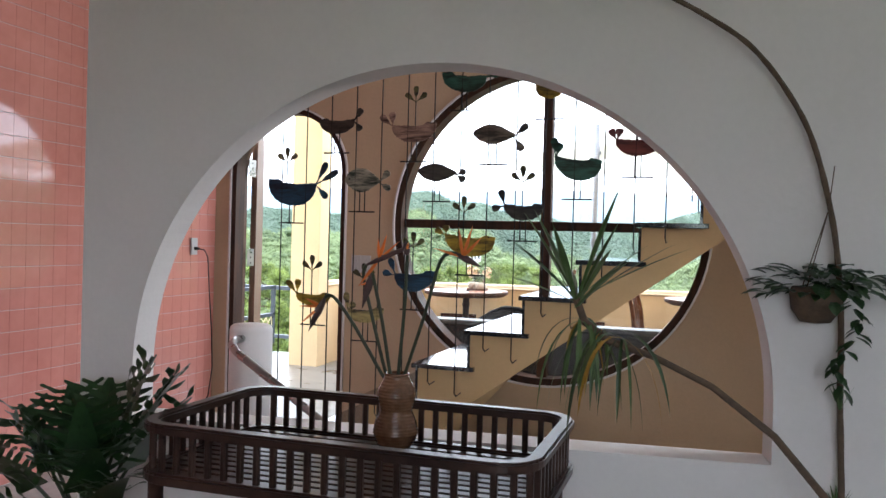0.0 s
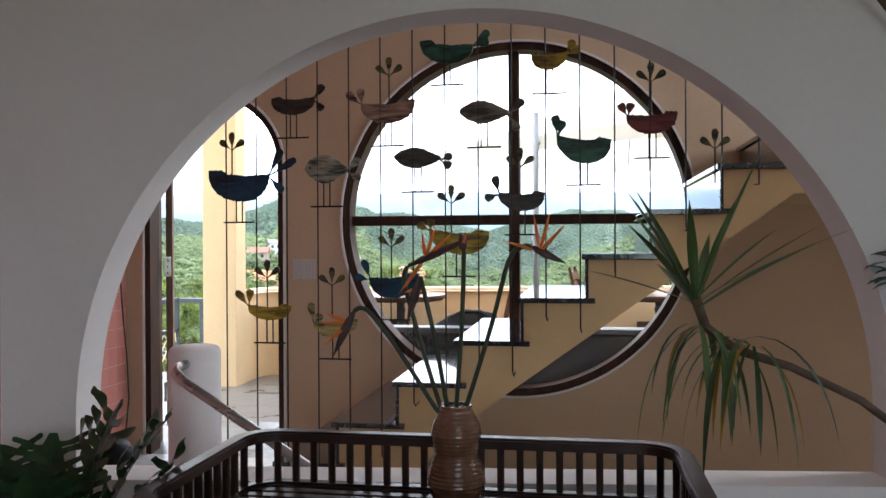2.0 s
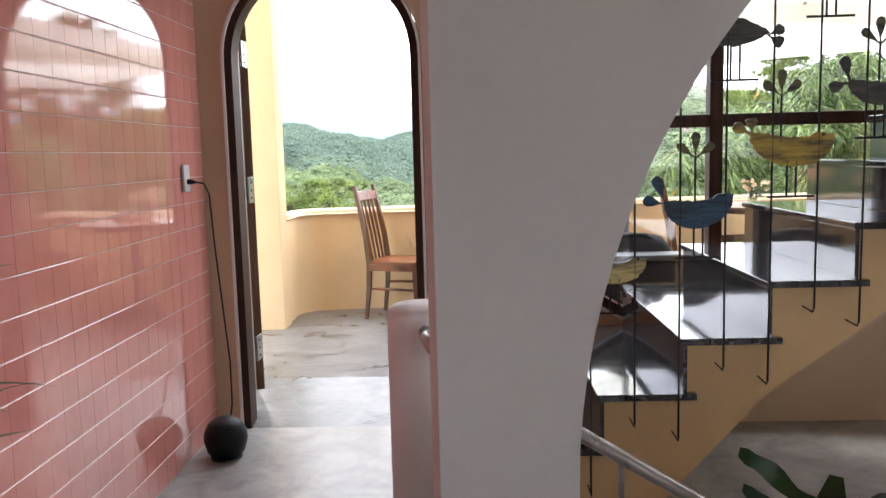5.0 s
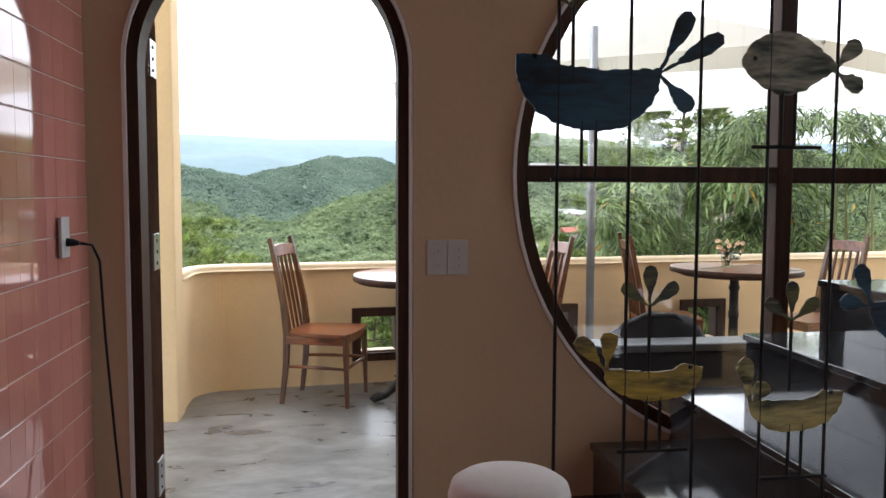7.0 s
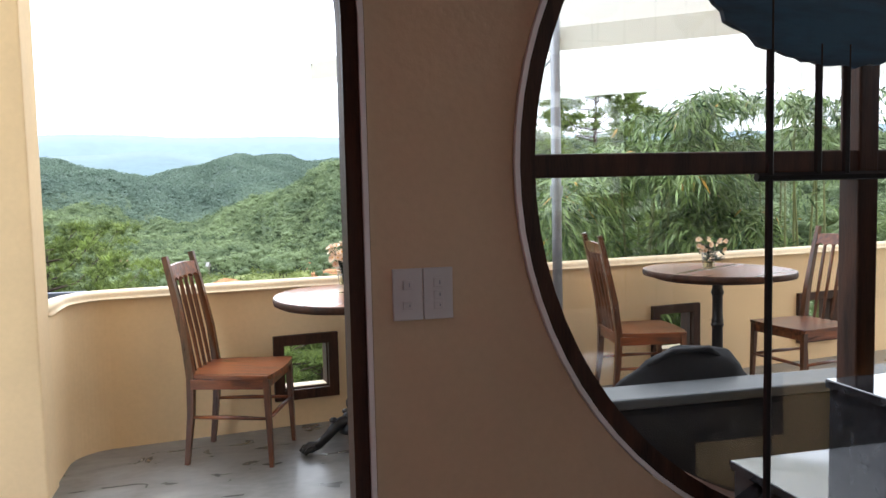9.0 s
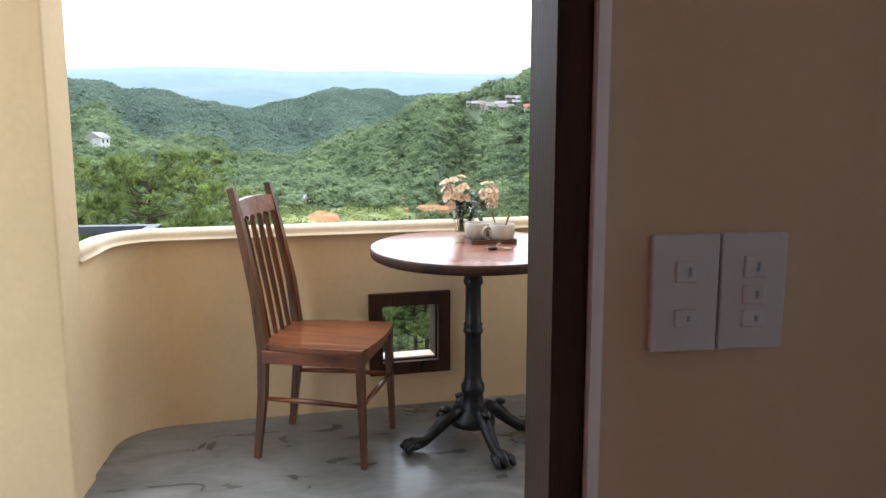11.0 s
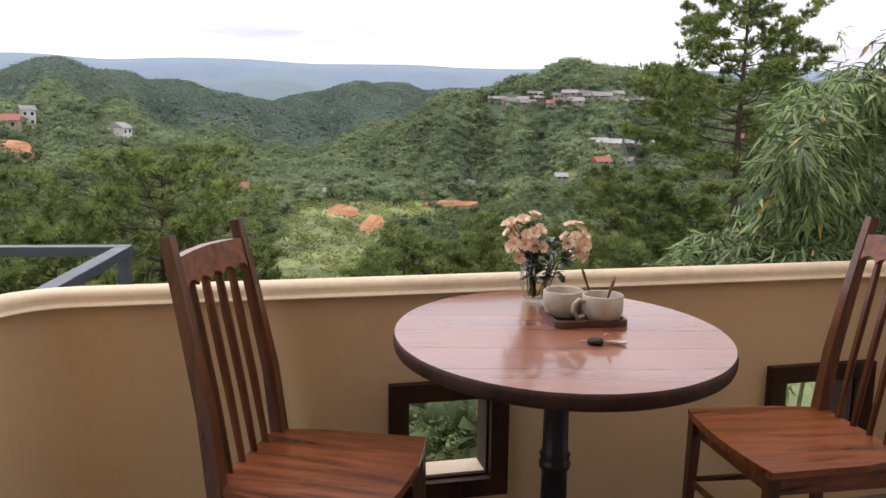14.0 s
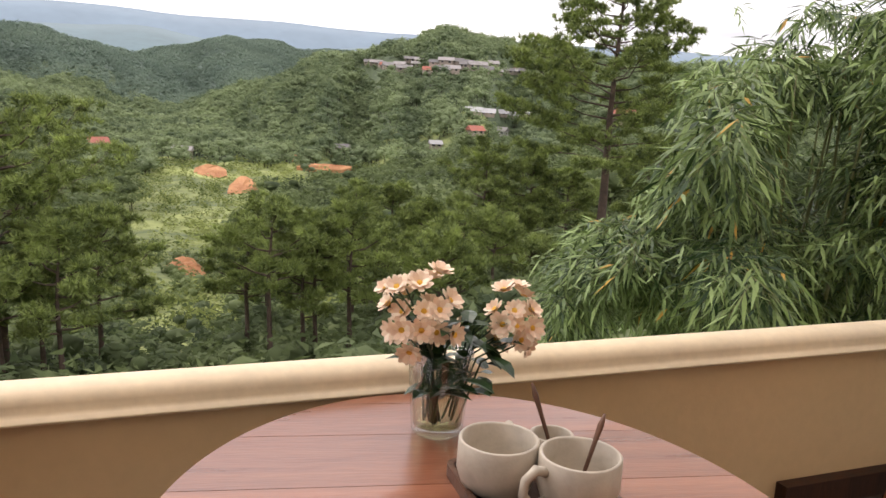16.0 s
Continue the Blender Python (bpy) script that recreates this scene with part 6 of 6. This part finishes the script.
    leaves = array_mesh("leaves", V, np.arange(len(V)).reshape(-1, 4), BAMBOO, clump)
    tagged(leaves, "narrow drooping bamboo leaves")
    half, tip = C + way * long[:, 0] * 0.55 + np.array([0, 0, -0.17]) * long[:, 0], P[:, -1]
    T = np.stack([C - [0.004, 0, 0], C + [0.004, 0, 0], half + [0.003, 0, 0], half - [0.003, 0, 0], half - [0.003, 0, 0], half + [0.003, 0, 0], tip + [0.001, 0, 0], tip - [0.001, 0, 0]], 1).reshape(-1, 3)
    array_mesh("branchwork", T, np.arange(len(T)).reshape(-1, 4), CULM, clump)
    dry = G.choice(len(V) // 4, 300, replace=False)
    Vd = V.reshape(-1, 4, 3)[dry] + [0.0, -0.03, 0.01]
    tagged(array_mesh("dry_leaves", Vd.reshape(-1, 3), np.arange(len(dry) * 4).reshape(-1, 4), DRYLEAF, clump), "a few withered tan leaves")


bamboo()


# ---- houses and bare soil in the valley ----
def house(home, w, d, h, roof, turn, label, storeys=1, up=0.0):
    az, r, _ = home
    p = spot(az, r)
    wall_paint = WHITEWALL if "white" in label else HOUSEWALL
    hs = thing("house", label, "house", pose(p.x, p.y, p.z + up, 0, 0, turn - az), group="valley houses")
    part("wall", newbox(-w / 2, -d / 2, -0.9, w / 2, d / 2, h), wall_paint, hs)
    bm = bmesh.new()
    e, rise = 0.4, 0.32 * min(w, d)
    q = [bm.verts.new(c) for c in ((-w / 2 - e, -d / 2 - e, h - 0.1), (w / 2 + e, -d / 2 - e, h - 0.1), (w / 2 + e, d / 2 + e, h - 0.1), (-w / 2 - e, d / 2 + e, h - 0.1), (-w / 2 - e, 0, h + rise), (w / 2 + e, 0, h + rise))]
    for f in ((0, 1, 5, 4), (2, 3, 4, 5), (0, 4, 3), (1, 2, 5), (0, 3, 2, 1)):
        bm.faces.new([q[i] for i in f])
    part("roof", bm, roof, hs)
    n = max(2, int(w / 2.2))
    for s in range(storeys):
        for k in range(n):
            x = -w / 2 + w * (k + 0.5) / n
            z = h / storeys * (s + 0.3)
            part("window", newbox(x - 0.4, -d / 2 - 0.05, z, x + 0.4, -d / 2 + 0.05, z + min(1.0, 0.5 * h / storeys)), DARKGLASS, hs)
    return hs


house(HOMES[0], 5.0, 5.0, 4.6, ROOFTIN, 60, "tall white house with a grey gabled roof among trees", 2, 0.2)
house(HOMES[1], 6, 5, 2.6, ROOFTIN, 20, "white house block among trees on the hill", 2, 1.5)
house(HOMES[2], 6, 5, 2.4, ROOFRED, -10, "pale house with a red roof among trees", 1, 1.5)
house(HOMES[3], 4.0, 4.0, 5, ROOFTIN, 10, "narrow white house among trees", 2, 1.5)
house(HOMES[4], 5.2, 5, 2.2, ROOFRED, 12, "small cottage with a red tile roof", 1, 0.8)
house(HOMES[5], 5.5, 4, 1.8, ROOFTIN, -15, "small shed with a weathered roof", 1, 0.6)
for home in VILLAGE:
    house(home, hr.uniform(3, 7), hr.uniform(3, 5), hr.uniform(0.7, 1.4), ROOFTIN if hr.random() < 0.93 else ROOFRED, hr.uniform(-12, 12), "hillside village house with a weathered tin roof", 1, 0.6 + hr.uniform(0, 1.2))
for home in HOMES[12:17]:
    house(home, 4.6, 4, 0.5, ROOFPALE, hr.uniform(-4, 4), "long low greenhouse with a pale roof", 1, 0.9)
house(HOMES[6], 3.6, 3.6, 1.1, ROOFRED, 25, "cottage with a bright red roof", 1, 1.5)
house(HOMES[7], 3.8, 3.8, 1.3, ROOFTIN, -20, "white house with a pale flat gable", 1, 1.5)
house(HOMES[8], 3, 3, 0.9, ROOFPALE, 10, "small shed with a pale tin roof", 1, 1.0)
house(HOMES[9], 3, 2.4, 0.8, ROOFPALE, -8, "small shed with a pale tin roof", 1, 1.0)
house(HOMES[10], 5.0, 3.5, 2.2, ROOFTIN, 15, "grey shed below the wooded slope", 1, 1.0)
house(HOMES[11], 9, 6, 3.5, ROOFRED, 5, "house with a red roof behind the pines", 1, 2.0)


def soil_patch(az, el, wide, deep, seed, tilt=0.42):
    p, q = on_sight(az, el)
    rr = random.Random(seed)
    bm = bmesh.new()
    rings = []
    for f in (1.0, 0.7, 0.35):
        rings.append([bm.verts.new((wide * f * math.cos(t) * rr.uniform(0.8, 1.15), deep * f * math.sin(t) * rr.uniform(0.8, 1.15), 0.15 + tilt * deep * f * math.sin(t) + (1 - f) * 0.4 + rr.uniform(-0.1, 0.3))) for t in [2 * math.pi * k / 18 for k in range(18)]])
    for a, b in zip(rings, rings[1:]):
        for k in range(18):
            bm.faces.new((a[k], a[(k + 1) % 18], b[(k + 1) % 18], b[k]))
    bm.faces.new(rings[-1])
    low = [bm.verts.new(v.co - Vector((0, 0, 0.9))) for v in rings[0]]
    for k in range(18):
        bm.faces.new((low[k], low[(k + 1) % 18], rings[0][(k + 1) % 18], rings[0][k]))
    ob = thing("soil_bank", "bank of bare orange-red soil in the valley", "soil", pose(p.x, p.y, p.z + 0.1, 0, 0, -az), group="bare soil banks")
    part("earth", bm, SOIL, ob)


for k, (a, e, w, d) in enumerate(SOILS):
    soil_patch(a, e, w, d, k + 1)

# ---- pink wall tiles ----
TH, TL, J = 0.115, 0.098, 0.0042


def tile_mesh(name, length):
    bm = box(bmesh.new(), 0, J / 6, J / 2.4, 0.008, length - J / 6, TH - J / 2.4)
    bmesh.ops.bevel(bm, geom=[e for e in bm.edges if all(v.co.x > 0.007 for v in e.verts) and abs(e.verts[0].co.y - e.verts[1].co.y) > 0.01], offset=0.0012, segments=1, affect="EDGES")
    me = bpy.data.meshes.new(name)
    bmesh.ops.recalc_face_normals(bm, faces=bm.faces)
    bm.to_mesh(me)
    bm.free()
    me.materials.append(PINK)
    return me


tiled = tagged(new("tiled_wall"), "glossy glazed pink tiles in straight courses along a wall", "wall tiles", kind="structure")
full = tile_mesh("tile", TL)
END, rest_v, rest_f = HALL_Y - 0.005, [], []
for row in range(37):
    z = FLOOR_IN + 0.002 + TH * row
    y = END
    while y > -3.1:
        y -= TL
        if y > 4.25 and row < 25:
            ob = new("tile", full)
            ob.parent = tiled
            ob.matrix_basis = pose(TILE_X - 0.0058, y, z, random.uniform(-0.05, 0.05), random.uniform(-0.09, 0.09), random.uniform(-0.09, 0.09))
        else:
            b = len(rest_v)
            rest_v += [(v.co.x + TILE_X - 0.0058, v.co.y + y, v.co.z + z) for v in full.vertices]
            rest_f += [tuple(b + i for i in p.vertices) for p in full.polygons]
more = stuff_mesh("tile_field", rest_v, rest_f, PINK, tiled)
tagged(more, "further glossy pink tiles", kind="stuff")
